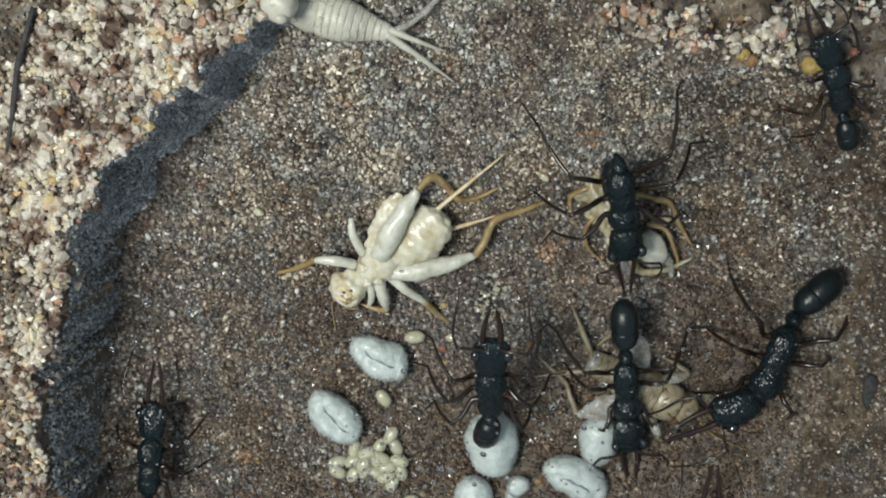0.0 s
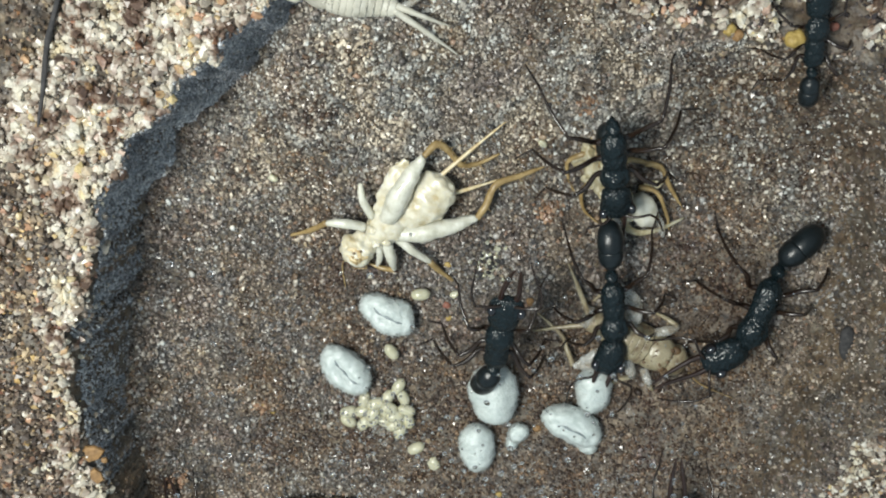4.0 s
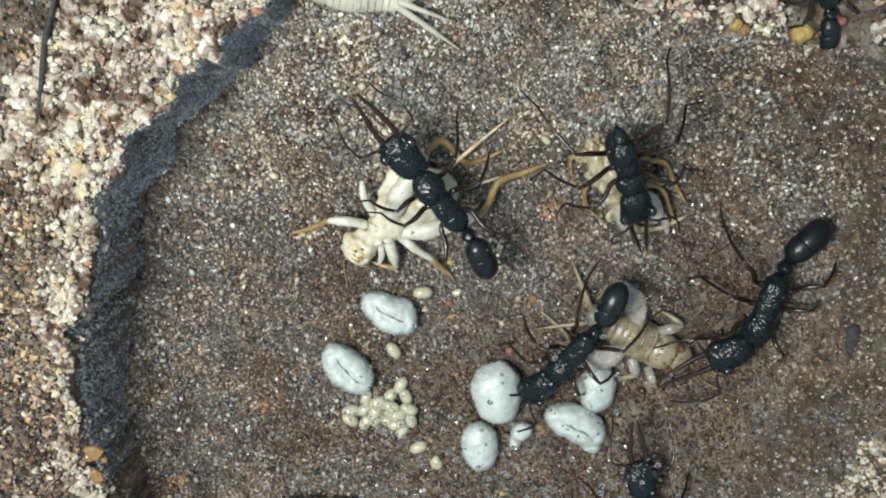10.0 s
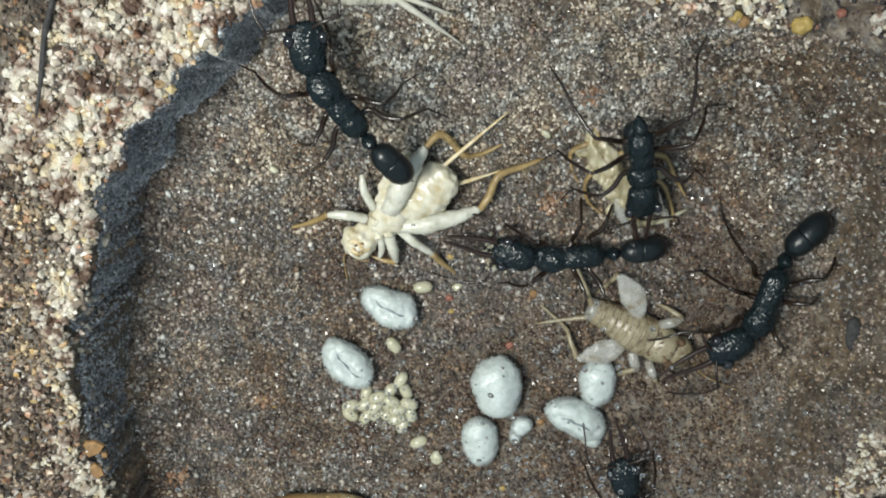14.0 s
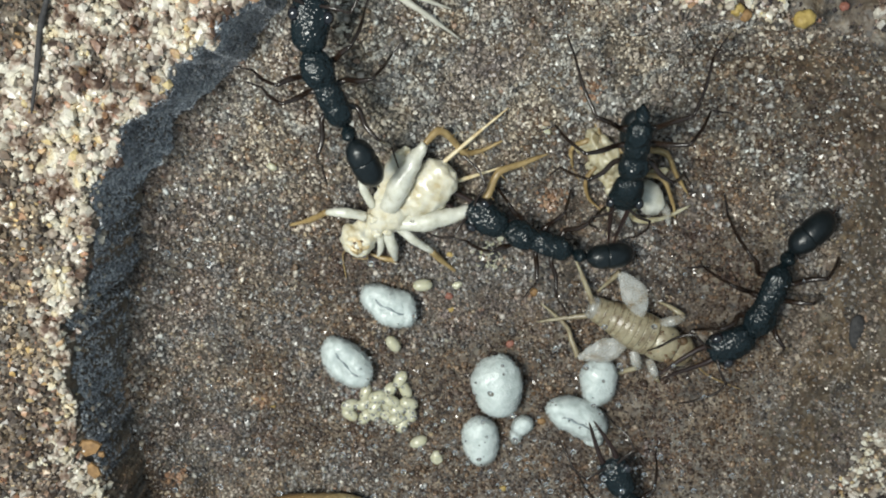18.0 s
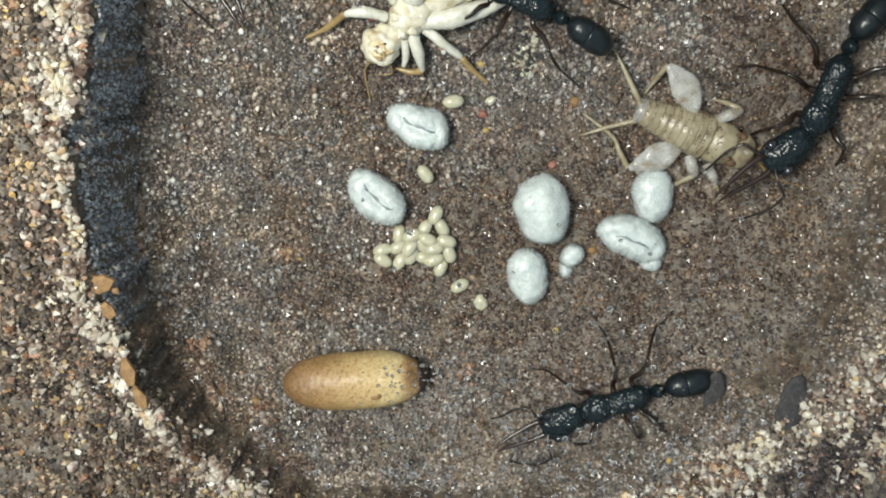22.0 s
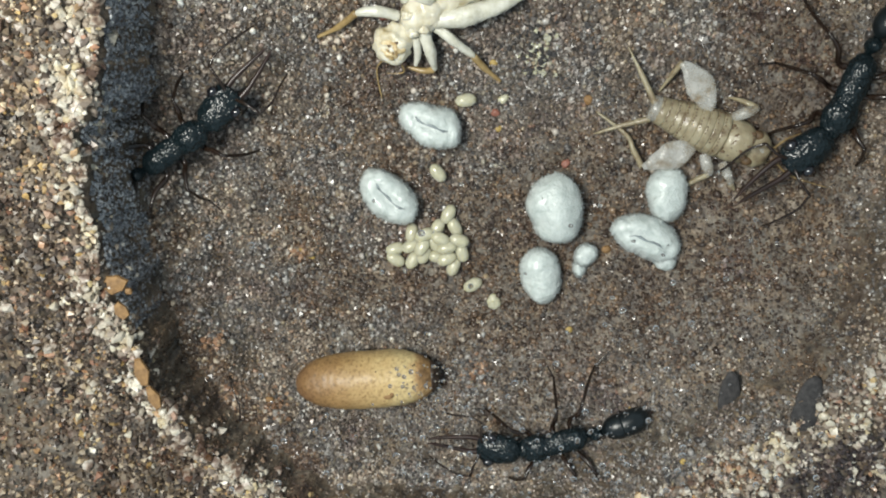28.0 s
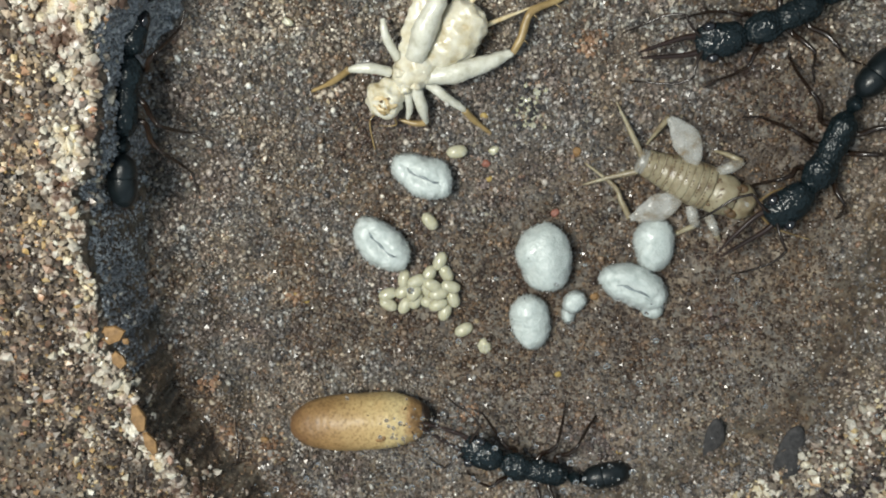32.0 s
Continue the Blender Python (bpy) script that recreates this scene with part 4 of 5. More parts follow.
def nymph(name, label, axis, mat_body, pale_tip, legs, cerci, feelers, width=1.78, lines=None, taper=0.7):
    """A striped cricket nymph; axis runs from the head to the tail."""
    r0 = root(name, label, "cricket")
    m = len(axis) - 1
    a = Vector(axis[0])
    d = (Vector(axis[-1]) - a).normalized()
    deg = math.degrees(math.atan2(d.y, d.x))

    def along(u, lift, v=0.0):
        q = Vector(axis[0]).lerp(Vector(axis[-1]), u)
        px, py = q.x - d.y * v, q.y + d.x * v
        return (px, py, gz(px, py) + lift)
    ln = (Vector(axis[-1]) - a).length
    hx = along(0.075, 1.35)
    head = part("head", knobbly(ball(bmesh.new(), (0, 0, 0), (1.3, width * 0.86, 1.2), 24), 0.12, 0.7, 2), mat_body, r0)
    head.matrix_basis = mm_pose(*hx, 0, 0, deg)
    for side in (-1, 1):
        part("eye", ball(bmesh.new(), (0.42, side * width * 0.60, 0.62), (0.52, 0.42, 0.4), 14), lines or M_NYMPH_DARK, head, "large brown eye")
        part("palp", limb([(-0.9, side * 0.5, -0.3), (-1.5, side * 0.7, -0.5), (-1.8, side * 0.5, -0.8)], [0.14, 0.12, 0.06], 7), mat_body, head)
    part("brow", ball(bmesh.new(), (-0.15, 0, 0.75), (0.75, 0.62, 0.42), 16), M_NYMPH_LEG, head, "pale glassy forehead")

    def girth(u):
        t = (u - 0.14) / 0.84
        return width * (0.90 + 0.16 * math.sin(math.pi * min(1.0, t * 1.25)) - taper * max(0.0, t - 0.35) ** 1.6)
    pro = bmesh.new()
    loft(pro, [(*along(0.14 + 0.22 * i / 16, 1.4), girth(0.14 + 0.22 * i / 16) * (1 - 0.12 * abs(i / 8 - 1) ** 4), 1.35 * (1 - 0.12 * abs(i / 8 - 1) ** 4), deg) for i in range(17)], 32)
    part("pronotum", knobbly(pro, 0.08, 0.6, 4), mat_body, r0)
    sp = bmesh.new()
    rnd = random.Random(len(name))
    for k in range(46):
        u, v = rnd.uniform(0.15, 0.40), rnd.uniform(-0.8, 0.8) * width
        q = along(u, 1.4 + 1.36 * math.sqrt(max(0.05, 1 - (v / girth(u)) ** 2)) - 0.05, v)
        ball(sp, q, (0.08 + 0.12 * rnd.random(), 0.07 + 0.07 * rnd.random(), 0.06), 6)
    for side in (-1, 1):
        for u, v, r in ((0.17, 0.55, 0.34), (0.28, 0.3, 0.22), (0.33, 0.62, 0.2)):
            ball(sp, along(u, 1.4 + 1.36 * math.sqrt(1 - (v * width / girth(u)) ** 2) - 0.06, side * v * width), (r, 0.7 * r, 0.1), 8)
    part("spots", sp, lines or M_NYMPH_DARK, r0, "dark brown speckles")
    segs = 10
    for i in range(segs):
        u0, u1 = 0.355 + 0.61 * i / segs, 0.355 + 0.61 * (i + 1) / segs + 0.004
        rings = []
        for k in range(6):
            u = u0 + (u1 - u0) * k / 5
            w = girth(u) * (0.985 + 0.02 * math.sin(math.pi * k / 5))
            rings.append((*along(u, 1.38 - 0.25 * (u - 0.355)), w, w * 0.84, deg))
        seg = part("segment", knobbly(loft(bmesh.new(), rings, 28), 0.05, 0.5, i), mat_body if i < segs - 1 or not pale_tip else M_NYMPH_LEG, r0)
        if i < segs - 1:
            sb = bmesh.new()
            for j in range(-6, 7):
                u = u0 + (0.7 + 0.2 * ((j * j) % 3) / 2) * (u1 - u0)
                w = girth(u)
                v = j * 0.145 * w
                q = along(u, 1.38 - 0.25 * (u - 0.355) + w * 0.84 * math.sqrt(1 - (v / w) ** 2), v)
                ball(sb, q, (0.075, 0.06 + 0.03 * (j % 2), 0.05), 6)
            part("stripe", sb, lines or M_NYMPH_DARK, seg, "row of dark dots across the back")
    for femur, rad, shin in legs:
        if max(rad) > 0.7:
            pts = [p[:2] for p in femur]
            bm = body_between(pts, [0.45, 1.15 * max(rad), 0.25], [0.4, 0.5, 0.2], femur[1][2] - 0.3, 24, 10)
            f = part("hind_femur", knobbly(bm, 0.08, 0.5, 3), M_NYMPH_LEG, r0, "broad flat glassy thigh")
        else:
            f = leg_piece("leg", up(femur, 1.5), rad, M_NYMPH_LEG, r0)
        if shin:
            leg_piece("shin", up(shin, 0.8), [0.26] + [0.22] * (len(shin) - 2) + [0.08], M_NYMPH if mat_body is M_NYMPH else M_NYMPH_LEG, f, "thin brown lower leg")
    for pts in cerci:
        leg_piece("cercus", up(pts, 1.0), [0.28, 0.2, 0.06], mat_body, r0, "tapering tail feeler")
    for pts in feelers:
        leg_piece("antenna", up(pts, 1.0), [0.1] + [0.07] * (len(pts) - 2) + [0.03], M_AMBER, r0, "thin feeler")
    return r0


nymph("cricket_nymph", "tan striped cricket nymph with brown speckles, on the floor", [(20.6, -13.0), (11.4, -8.9)], M_NYMPH, True, [
    ([(16.2, -9.5, 1.8), (15.4, -7.4, 2.2), (14.0, -5.5, 1.8)], [0.5, 1.02, 0.22], [(14.0, -5.5, 1.8), (13.3, -6.6, 1.0), (12.5, -7.9, 0.3)]),
    ([(15.2, -12.1, 1.8), (13.3, -13.0, 2.1), (11.0, -13.9, 1.6)], [0.5, 1.02, 0.22], [(11.0, -13.9, 1.6), (10.4, -12.6, 0.9), (9.8, -11.3, 0.6), (7.5, -9.4, 0.3)]),
    ([(17.9, -10.2, 1.6), (19.0, -9.7, 1.9), (20.0, -9.4, 1.4)], [0.4, 0.5, 0.25], [(20.0, -9.4, 1.4), (19.0, -8.9, 0.8), (18.0, -8.6, 0.3)]),
    ([(15.9, -13.0, 1.5), (16.2, -14.0, 1.6), (16.4, -14.7, 1.1)], [0.42, 0.48, 0.3], [(16.4, -14.7, 1.1), (15.2, -15.4, 0.6), (13.6, -16.6, 0.25)]),
    ([(17.3, -13.7, 1.4), (17.8, -14.8, 1.5), (18.2, -15.6, 0.8)], [0.38, 0.42, 0.2], [(18.2, -15.6, 0.8), (18.6, -16.2, 0.3)]),
], [[(12.0, -8.8, 1.3), (11.0, -6.5, 1.1), (9.9, -4.2, 0.7)], [(11.7, -10.0, 1.2), (9.5, -10.5, 0.9), (7.2, -11.2, 0.4)]],
    [[(21.2, -12.6, 1.8), (22.2, -11.9, 1.6), (23.6, -11.6, 0.8)], [(21.3, -13.6, 1.6), (22.8, -15.0, 0.8), (25.6, -16.0, 0.4)]])

nymph("cricket_nymph", "pale translucent cricket nymph lying by the upper wall", [(-12.9, 19.5), (-5.0, 17.6)], M_GHOST, False, [
    ([(-6.2, 17.6, 1.3), (-4.4, 18.0, 1.4), (-2.9, 19.0, 1.2)], [0.22, 0.26, 0.14], [(-2.9, 19.0, 1.2), (-1.9, 20.2, 0.8), (-1.0, 21.0, 0.4)]),
    ], [[(-5.4, 17.6, 1.5), (-3.0, 16.0, 1.2), (-0.6, 14.3, 0.5)], [(-5.2, 17.9, 1.5), (-3.3, 17.2, 1.3), (-1.2, 16.5, 0.8)]],
    [[(-14.0, 19.4, 1.6), (-15.6, 18.4, 1.6)]], 1.5, M_GHOST_LINE, 1.05)


def prey():
    """The half-eaten cricket on which one ant feeds; it goes where that ant drags it."""
    r0 = root("eaten_cricket", "torn pale cricket remains with amber legs, held by an ant", "cricket")
    ox, oy = 13.5, 2.5
    r0.matrix_basis = mm_pose(ox, oy, gz(ox, oy))

    def loc(pts):
        return [(p[0] - ox, p[1] - oy, p[2]) for p in pts]
    part("abdomen", knobbly(loft(bmesh.new(), [(15.1 - ox, 2.6 - oy, 1.3, 0.5, 0.5, -60), (15.5 - ox, 1.9 - oy, 1.3, 1.1, 1.0, -60), (15.9 - ox, 1.2 - oy, 1.3, 1.2, 1.05, -60), (16.3 - ox, 0.5 - oy, 1.2, 0.95, 0.9, -60), (16.6 - ox, 0.0 - oy, 1.2, 0.3, 0.3, -60)], 22), 0.3, 0.5, 3), M_FEMUR, r0)
    chest = bmesh.new()
    rows = [(10.4, 6.9, 0.4), (10.9, 6.2, 0.9), (11.7, 5.0, 1.2), (12.5, 3.7, 1.1), (13.3, 2.5, 1.3), (14.1, 1.2, 0.8), (14.6, 0.4, 0.3)]
    loft(chest, [(px - ox, py - oy, 1.35, w, 0.85 * w, -58) for px, py, w in rows], 40)
    bmesh.ops.subdivide_edges(chest, edges=[e for e in chest.edges if e.calc_length() > 0.5], cuts=5, use_grid_fill=True)
    part("thorax", knobbly(knobbly(chest, 0.5, 0.9, 5), 0.3, 0.35, 6), M_SHELL, r0, "pale torn chest")
    for fx, fy, w, turn in ((10.2, 5.6, 1.1, 20), (11.0, 3.6, 0.9, -35), (13.0, 0.7, 0.8, 60), (16.4, 3.6, 0.9, 10)):
        fl = bmesh.new()
        ball(fl, (0, 0, 0), (w, 0.6 * w, 0.12), 16)
        knobbly(fl, 0.35, 0.6, int(10 * w) + turn)
        bmesh.ops.rotate(fl, matrix=Matrix.Rotation(radians(turn), 3, "Z") @ Matrix.Rotation(radians(25), 3, "X"), verts=fl.verts[:])
        bmesh.ops.translate(fl, vec=(fx - ox, fy - oy, 1.2), verts=fl.verts[:])
        part("skin_flap", fl, M_SHELL, r0, "thin translucent flap of skin")
    for pts, rad, mat in (
        ([(11.2, 6.4, 1.6), (9.9, 6.0, 1.7), (9.0, 5.2, 1.0), (9.3, 3.6, 0.6), (10.1, 2.2, 0.3)], [0.3, 0.26, 0.2, 0.14, 0.06], M_AMBER),
        ([(14.0, 1.0, 1.0), (15.0, -0.6, 0.9), (17.0, -0.6, 0.7), (19.6, 0.6, 0.3)], [0.4, 0.34, 0.24, 0.08], M_SHELL),
        ([(13.2, 1.6, 1.2), (13.6, 0.2, 1.1), (14.6, -1.4, 0.4)], [0.6, 0.5, 0.25], M_NYMPH_LEG),
        ([(16.5, 1.4, 1.2), (17.4, 0.2, 1.0), (17.9, -1.2, 0.4)], [0.45, 0.4, 0.15], M_NYMPH_LEG),
        ([(15.6, 5.4, 1.3), (16.9, 5.2, 1.3), (18.0, 3.4, 0.9), (19.4, 1.4, 0.3)], [0.28, 0.25, 0.2, 0.08], M_AMBER),
        ([(12.4, 5.0, 1.8), (14.4, 5.8, 1.8), (17.8, 4.6, 0.5)], [0.3, 0.26, 0.08], M_AMBER),
        ([(15.2, 3.4, 1.5), (16.8, 3.0, 1.5), (17.9, 1.0, 0.9), (18.4, -0.6, 0.3)], [0.24, 0.22, 0.16, 0.06], M_AMBER),
        ([(11.2, 4.0, 1.4), (10.4, 2.6, 1.1), (10.9, 0.9, 0.5), (12.2, -0.2, 0.3)], [0.22, 0.2, 0.15, 0.06], M_AMBER),
        ([(11.6, 5.0, 2.0), (10.7, 7.8, 1.2), (9.2, 8.2, 0.4)], [0.26, 0.2, 0.08], M_AMBER),
    ):
        part("leg", knobbly(limb(loc(pts), rad, 8), 0.1, 0.4, 3), mat, r0, "amber torn-off leg" if mat is M_AMBER else "pale leg")
    return r0


PREY = prey()


# ---- ants ----
def fine(rows, k=4):
    """Rings of straight(), with smooth steps put between them."""
    rows = [np.array(r if len(r) > 3 else (*r, 0.0)) for r in rows]
    out = []
    for i in range(len(rows) - 1):
        a, b, c, d = rows[max(i - 1, 0)], rows[i], rows[i + 1], rows[min(i + 2, len(rows) - 1)]
        for j in range(k):
            u = j / k
            v = 0.5 * ((2 * b) + (c - a) * u + (2 * a - 5 * b + 4 * c - d) * u * u + (3 * b - a - 3 * c + d) * u ** 3)
            out.append((float(v[0]), max(0.02, float(v[1])), max(0.02, float(v[2])), float(v[3])))
    out.append(tuple(float(v) for v in rows[-1]))
    return straight(out)


def ant(name, label, stance=0.0, scale=1.0, reach=1.0):
    """A long-jawed black ant facing +x, with its feet at z = 0. Returns the thing, its head and its gaster."""
    z0 = 2.4
    r0 = root(name, label, "ant", "ants in the nest")
    r0.scale = (scale, scale, scale)
    rnd = random.Random(int(stance * 10) + 3)
    def meso():
        bm = bmesh.new()
        loft(bm, fine([(3.1, 0.26, 0.24, z0), (2.92, 0.40, 0.36, z0), (2.72, 0.60, 0.5, z0), (2.45, 0.84, 0.68, z0 + 0.05), (1.95, 1.02, 0.85, z0 + 0.14), (1.4, 1.05, 0.9, z0 + 0.17), (0.95, 0.93, 0.83, z0 + 0.13), (0.68, 0.82, 0.74, z0 + 0.08),
                       (0.45, 0.81, 0.74, z0 + 0.08), (0.0, 0.84, 0.78, z0 + 0.12), (-0.45, 0.88, 0.8, z0 + 0.13), (-0.7, 0.85, 0.77, z0 + 0.1), (-1.1, 0.86, 0.8, z0 + 0.12), (-1.7, 0.88, 0.8, z0 + 0.1), (-2.2, 0.68, 0.64, z0), (-2.5, 0.40, 0.40, z0 - 0.1), (-2.65, 0.2, 0.2, z0 - 0.15)], 8), 116)
        return granules(knobbly(bm, 0.1, 0.5, 2), 0.072, 0.17, 5)

    def node_bm():
        bm = bmesh.new()
        loft(bm, fine([(-2.5, 0.17, 0.18, z0 - 0.15), (-2.72, 0.26, 0.34, z0 - 0.05), (-2.95, 0.46, 0.58, z0 + 0.06), (-3.25, 0.50, 0.64, z0 + 0.08), (-3.52, 0.36, 0.44, z0), (-3.72, 0.18, 0.2, z0 - 0.1), (-3.9, 0.16, 0.17, z0 - 0.1)], 7), 56)
        return granules(bm, 0.06, 0.16, 3)

    def skull():
        bm = bmesh.new()
        loft(bm, fine([(-0.12, 0.30, 0.26), (0.04, 0.62, 0.48), (0.2, 0.88, 0.64), (0.45, 1.05, 0.76), (1.0, 1.14, 0.84), (1.6, 1.20, 0.84), (2.2, 1.27, 0.78), (2.7, 1.24, 0.66), (3.0, 1.05, 0.52), (3.2, 0.7, 0.38), (3.3, 0.25, 0.16)], 9), 120)
        return granules(knobbly(bm, 0.06, 0.5, 4), 0.072, 0.17, 6)

    def fore_gaster():
        bm = bmesh.new()
        loft(bm, fine([(0.1, 0.2, 0.2), (-0.1, 0.48, 0.48), (-0.4, 0.76, 0.76), (-0.8, 0.92, 0.91), (-1.2, 0.97, 0.96), (-1.46, 0.95, 0.94), (-1.54, 0.87, 0.87)]), 36)
        return knobbly(bm, 0.025, 0.25, 8)

    def hind_gaster():
        bm = bmesh.new()
        loft(bm, fine([(-1.5, 0.86, 0.86), (-1.6, 0.95, 0.94), (-2.0, 1.0, 0.97, -0.03), (-2.5, 0.99, 0.95, -0.08), (-2.95, 0.9, 0.87, -0.16), (-3.35, 0.7, 0.68, -0.27), (-3.62, 0.44, 0.42, -0.37), (-3.78, 0.1, 0.1, -0.44)]), 36)
        return knobbly(bm, 0.025, 0.25, 9)

    part_once("mesosoma", meso, M_ANT, r0)
    part_once("petiole", node_bm, M_ANT, r0)
    # head, with its origin at the neck
    head = part_once("head", skull, M_ANT, r0, (2.95, 0, z0 + 0.05))
    for s in (-1, 1):
        part("eye", ball(bmesh.new(), (2.28, s * 1.06, 0.4), (0.46, 0.36, 0.4), 18), M_EYE, head, "large glossy black eye")
        jaw = limb([(3.0, s * 0.55, -0.1), (3.9, s * 0.6, 0.0), (5.2, s * 0.46, 0.12), (6.5, s * 0.28, 0.35), (7.2, s * 0.18, 0.62)], [0.25, 0.20, 0.17, 0.12, 0.04], 8)
        for q in range(9):
            x = 4.1 + 0.3 * q
            tube(jaw, [(x, s * (0.58 - 0.1 * q / 2), 0.05 + 0.03 * q), (x + 0.06, s * (0.36 - 0.1 * q / 2), 0.05 + 0.03 * q)], [0.05, 0.01], 5)
        part("mandible", jaw, M_JAW, head, "long slender dark red toothed jaw")
        scape = limb([(0, 0, 0), (0.3, s * 0.78, 0.4), (0.45, s * 1.88, 0.5)], [0.12, 0.11, 0.10], 7)
        ant_part = part("antenna", scape, M_LEG, head, "thin elbowed feeler", (2.9, s * 0.42, 0.35))
        swing = rnd.uniform(-0.5, 0.8)
        part("whip", limb([(0.45, s * 1.88, 0.5), (1.6, s * (2.08 + 0.4 * swing), 0.25), (2.9 + swing, s * (1.78 + 0.9 * swing), -0.25), (3.9 + swing, s * (1.58 + 1.2 * swing), -0.95)], [0.10, 0.09, 0.08, 0.05], 7), M_LEG, ant_part)
    # gaster, with its origin at the waist
    gaster = part_once("gaster", fore_gaster, M_GASTER, r0, (-3.8, 0, z0 - 0.05))
    part_once("hind_segment", hind_gaster, M_GASTER, gaster)
    st = limb([(-3.7, 0, -0.4), (-4.0, 0, -0.54), (-4.2, 0, -0.72)], [0.09, 0.06, 0.015], 6)
    part("sting", st, M_JAW, gaster)
    # legs: origin at each hip
    for hipx, knee, foot, tip in ((1.7, (1.0, 1.9, 0.9), (2.4, 3.1, -2.2), (3.4, 3.7, -2.35)), (0.1, (-0.5, 2.4, 1.1), (-0.6, 3.9, -2.2), (-0.2, 5.0, -2.35)), (-1.5, (-1.7, 2.1, 1.2), (-3.6, 3.2, -2.2), (-5.2, 3.8, -2.35))):
        knee, foot, tip = (tuple(v * (reach if j < 2 else 1) for j, v in enumerate(w)) for w in (knee, foot, tip))
        for s in (-1, 1):
            turn = rnd.uniform(-14, 14)
            kx, ky, kz = knee
            leg = part("leg", limb([(0, 0, 0), (0.1 * (1 if hipx > 1 else -1), 0.75, 0.0), (kx * 0.6, ky * 0.62, kz * 0.62), (kx, ky, kz)], [0.28, 0.2, 0.2, 0.12], 8), M_LEG, r0, at=(hipx, s * 0.55, z0 - 0.45))
            fx, fy, fz = foot
            shin = part("shin", limb([(kx, ky, kz), (kx * 0.5 + fx * 0.5, ky * 0.5 + fy * 0.5 + 0.15, kz * 0.5 + fz * 0.5 + 0.25), (fx, fy, fz + 0.35)], [0.12, 0.13, 0.08], 8), M_LEG, leg)
            part("foot", limb([(fx, fy, fz + 0.35), (fx * 0.5 + tip[0] * 0.5, fy * 0.5 + tip[1] * 0.5, fz + 0.36), (*tip[:2], tip[2] + 0.48)], [0.09, 0.075, 0.045], 6), M_LEG, leg)
            if s < 0:
                for o in (leg, *leg.children):
                    for v in o.data.vertices:
                        v.co.y = -v.co.y
                    o.data.flip_normals()
            leg.rotation_euler = (0, 0, radians(turn))
    return r0, head, gaster

ANT_A = [
    (0, 3.17, -8.25, -8.24, 36, 93, -1, -8),
    (1, 2.27, -8.85, -8.25, 37, 119, 6, -26),
    (2, 1.53, -9.00, -8.22, 37, 135, 14, -30),
    (3, 3.47, -8.59, -8.41, 38, 93, -8, -15),
    (6, 3.85, -7.59, -8.36, 36, 85, 8, -19),
    (7, 2.22, -6.18, -8.22, 36, 99, -3, -21),
    (8, 0.98, -1.55, -8.07, 28, 115, 4, -6),
    (9, 0.02, 2.39, -7.62, 26, 117, 3, 2),
    (10, -2.01, 3.08, -7.68, 16, 128, -1, -13),
    (11, -4.86, 5.51, -6.88, 4, 129, -0, 1),
    (12, -7.47, 8.08, -6.06, 14, 133, 1, -3),
    (13, -9.40, 8.80, -5.26, 20, 145, -5, 5),
    (14, -9.76, 10.52, -4.45, 19, 127, -30, 6),
    (17, -9.99, 10.77, -4.30, 17, 111, -18, 13),
    (18, -10.15, 11.32, -4.01, 16, 113, -30, 2),
    (19, -10.12, 10.93, -4.49, 6, 82, -17, 6),
    (19.5, -10.00, 11.28, -4.52, 4, 79, -18, 2),
    (20, -10.06, 9.58, -5.48, 3, 82, -15, -2),
    (21, -11.19, 6.69, -6.89, 0, 93, -9, -9),
]
ANT_A_LATER = [
    (22, -23.07, 8.99, -4.80, 0, -49, -17, 8),
    (23, -22.63, 3.12, -7.26, 0, -54, 7, 1),
    (23.5, -24.51, 0.59, -7.97, 0, -67, 4, -2),
    (24, -26.61, -2.06, -8.63, 0, -72, -3, -5),
    (24.5, -26.92, -4.85, -9.12, 0, -79, 4, -8),
    (25, -27.62, -7.6, -9.5, 0, -82, 4, -11),
    (25.5, -27.92, -9.3, -10.2, 0, -81, 6, -9),
    (27.5, -25.39, -11.73, -12.38, 0, 0, 6, 0),
    (28, -26.71, -10.31, -11.43, 0, 32, 13, 13),
    (28.5, -26.77, -9.21, -10.70, 0, 49, 2, 11),
    (29, -27.05, -8.51, -10.04, 0, 54, 3, 8),
    (29.5, -27.60, -6.6, -8.7, 0, 80, -1, 2),
    (30, -28.2, -3.1, -7.9, 0, 81, -2, 6),
    (31, -28.1, -1.3, -7.3, 0, 79, -2, 11),
    (32, -27.6, -1.6, -7.3, 0, 79, -1, 3),
]
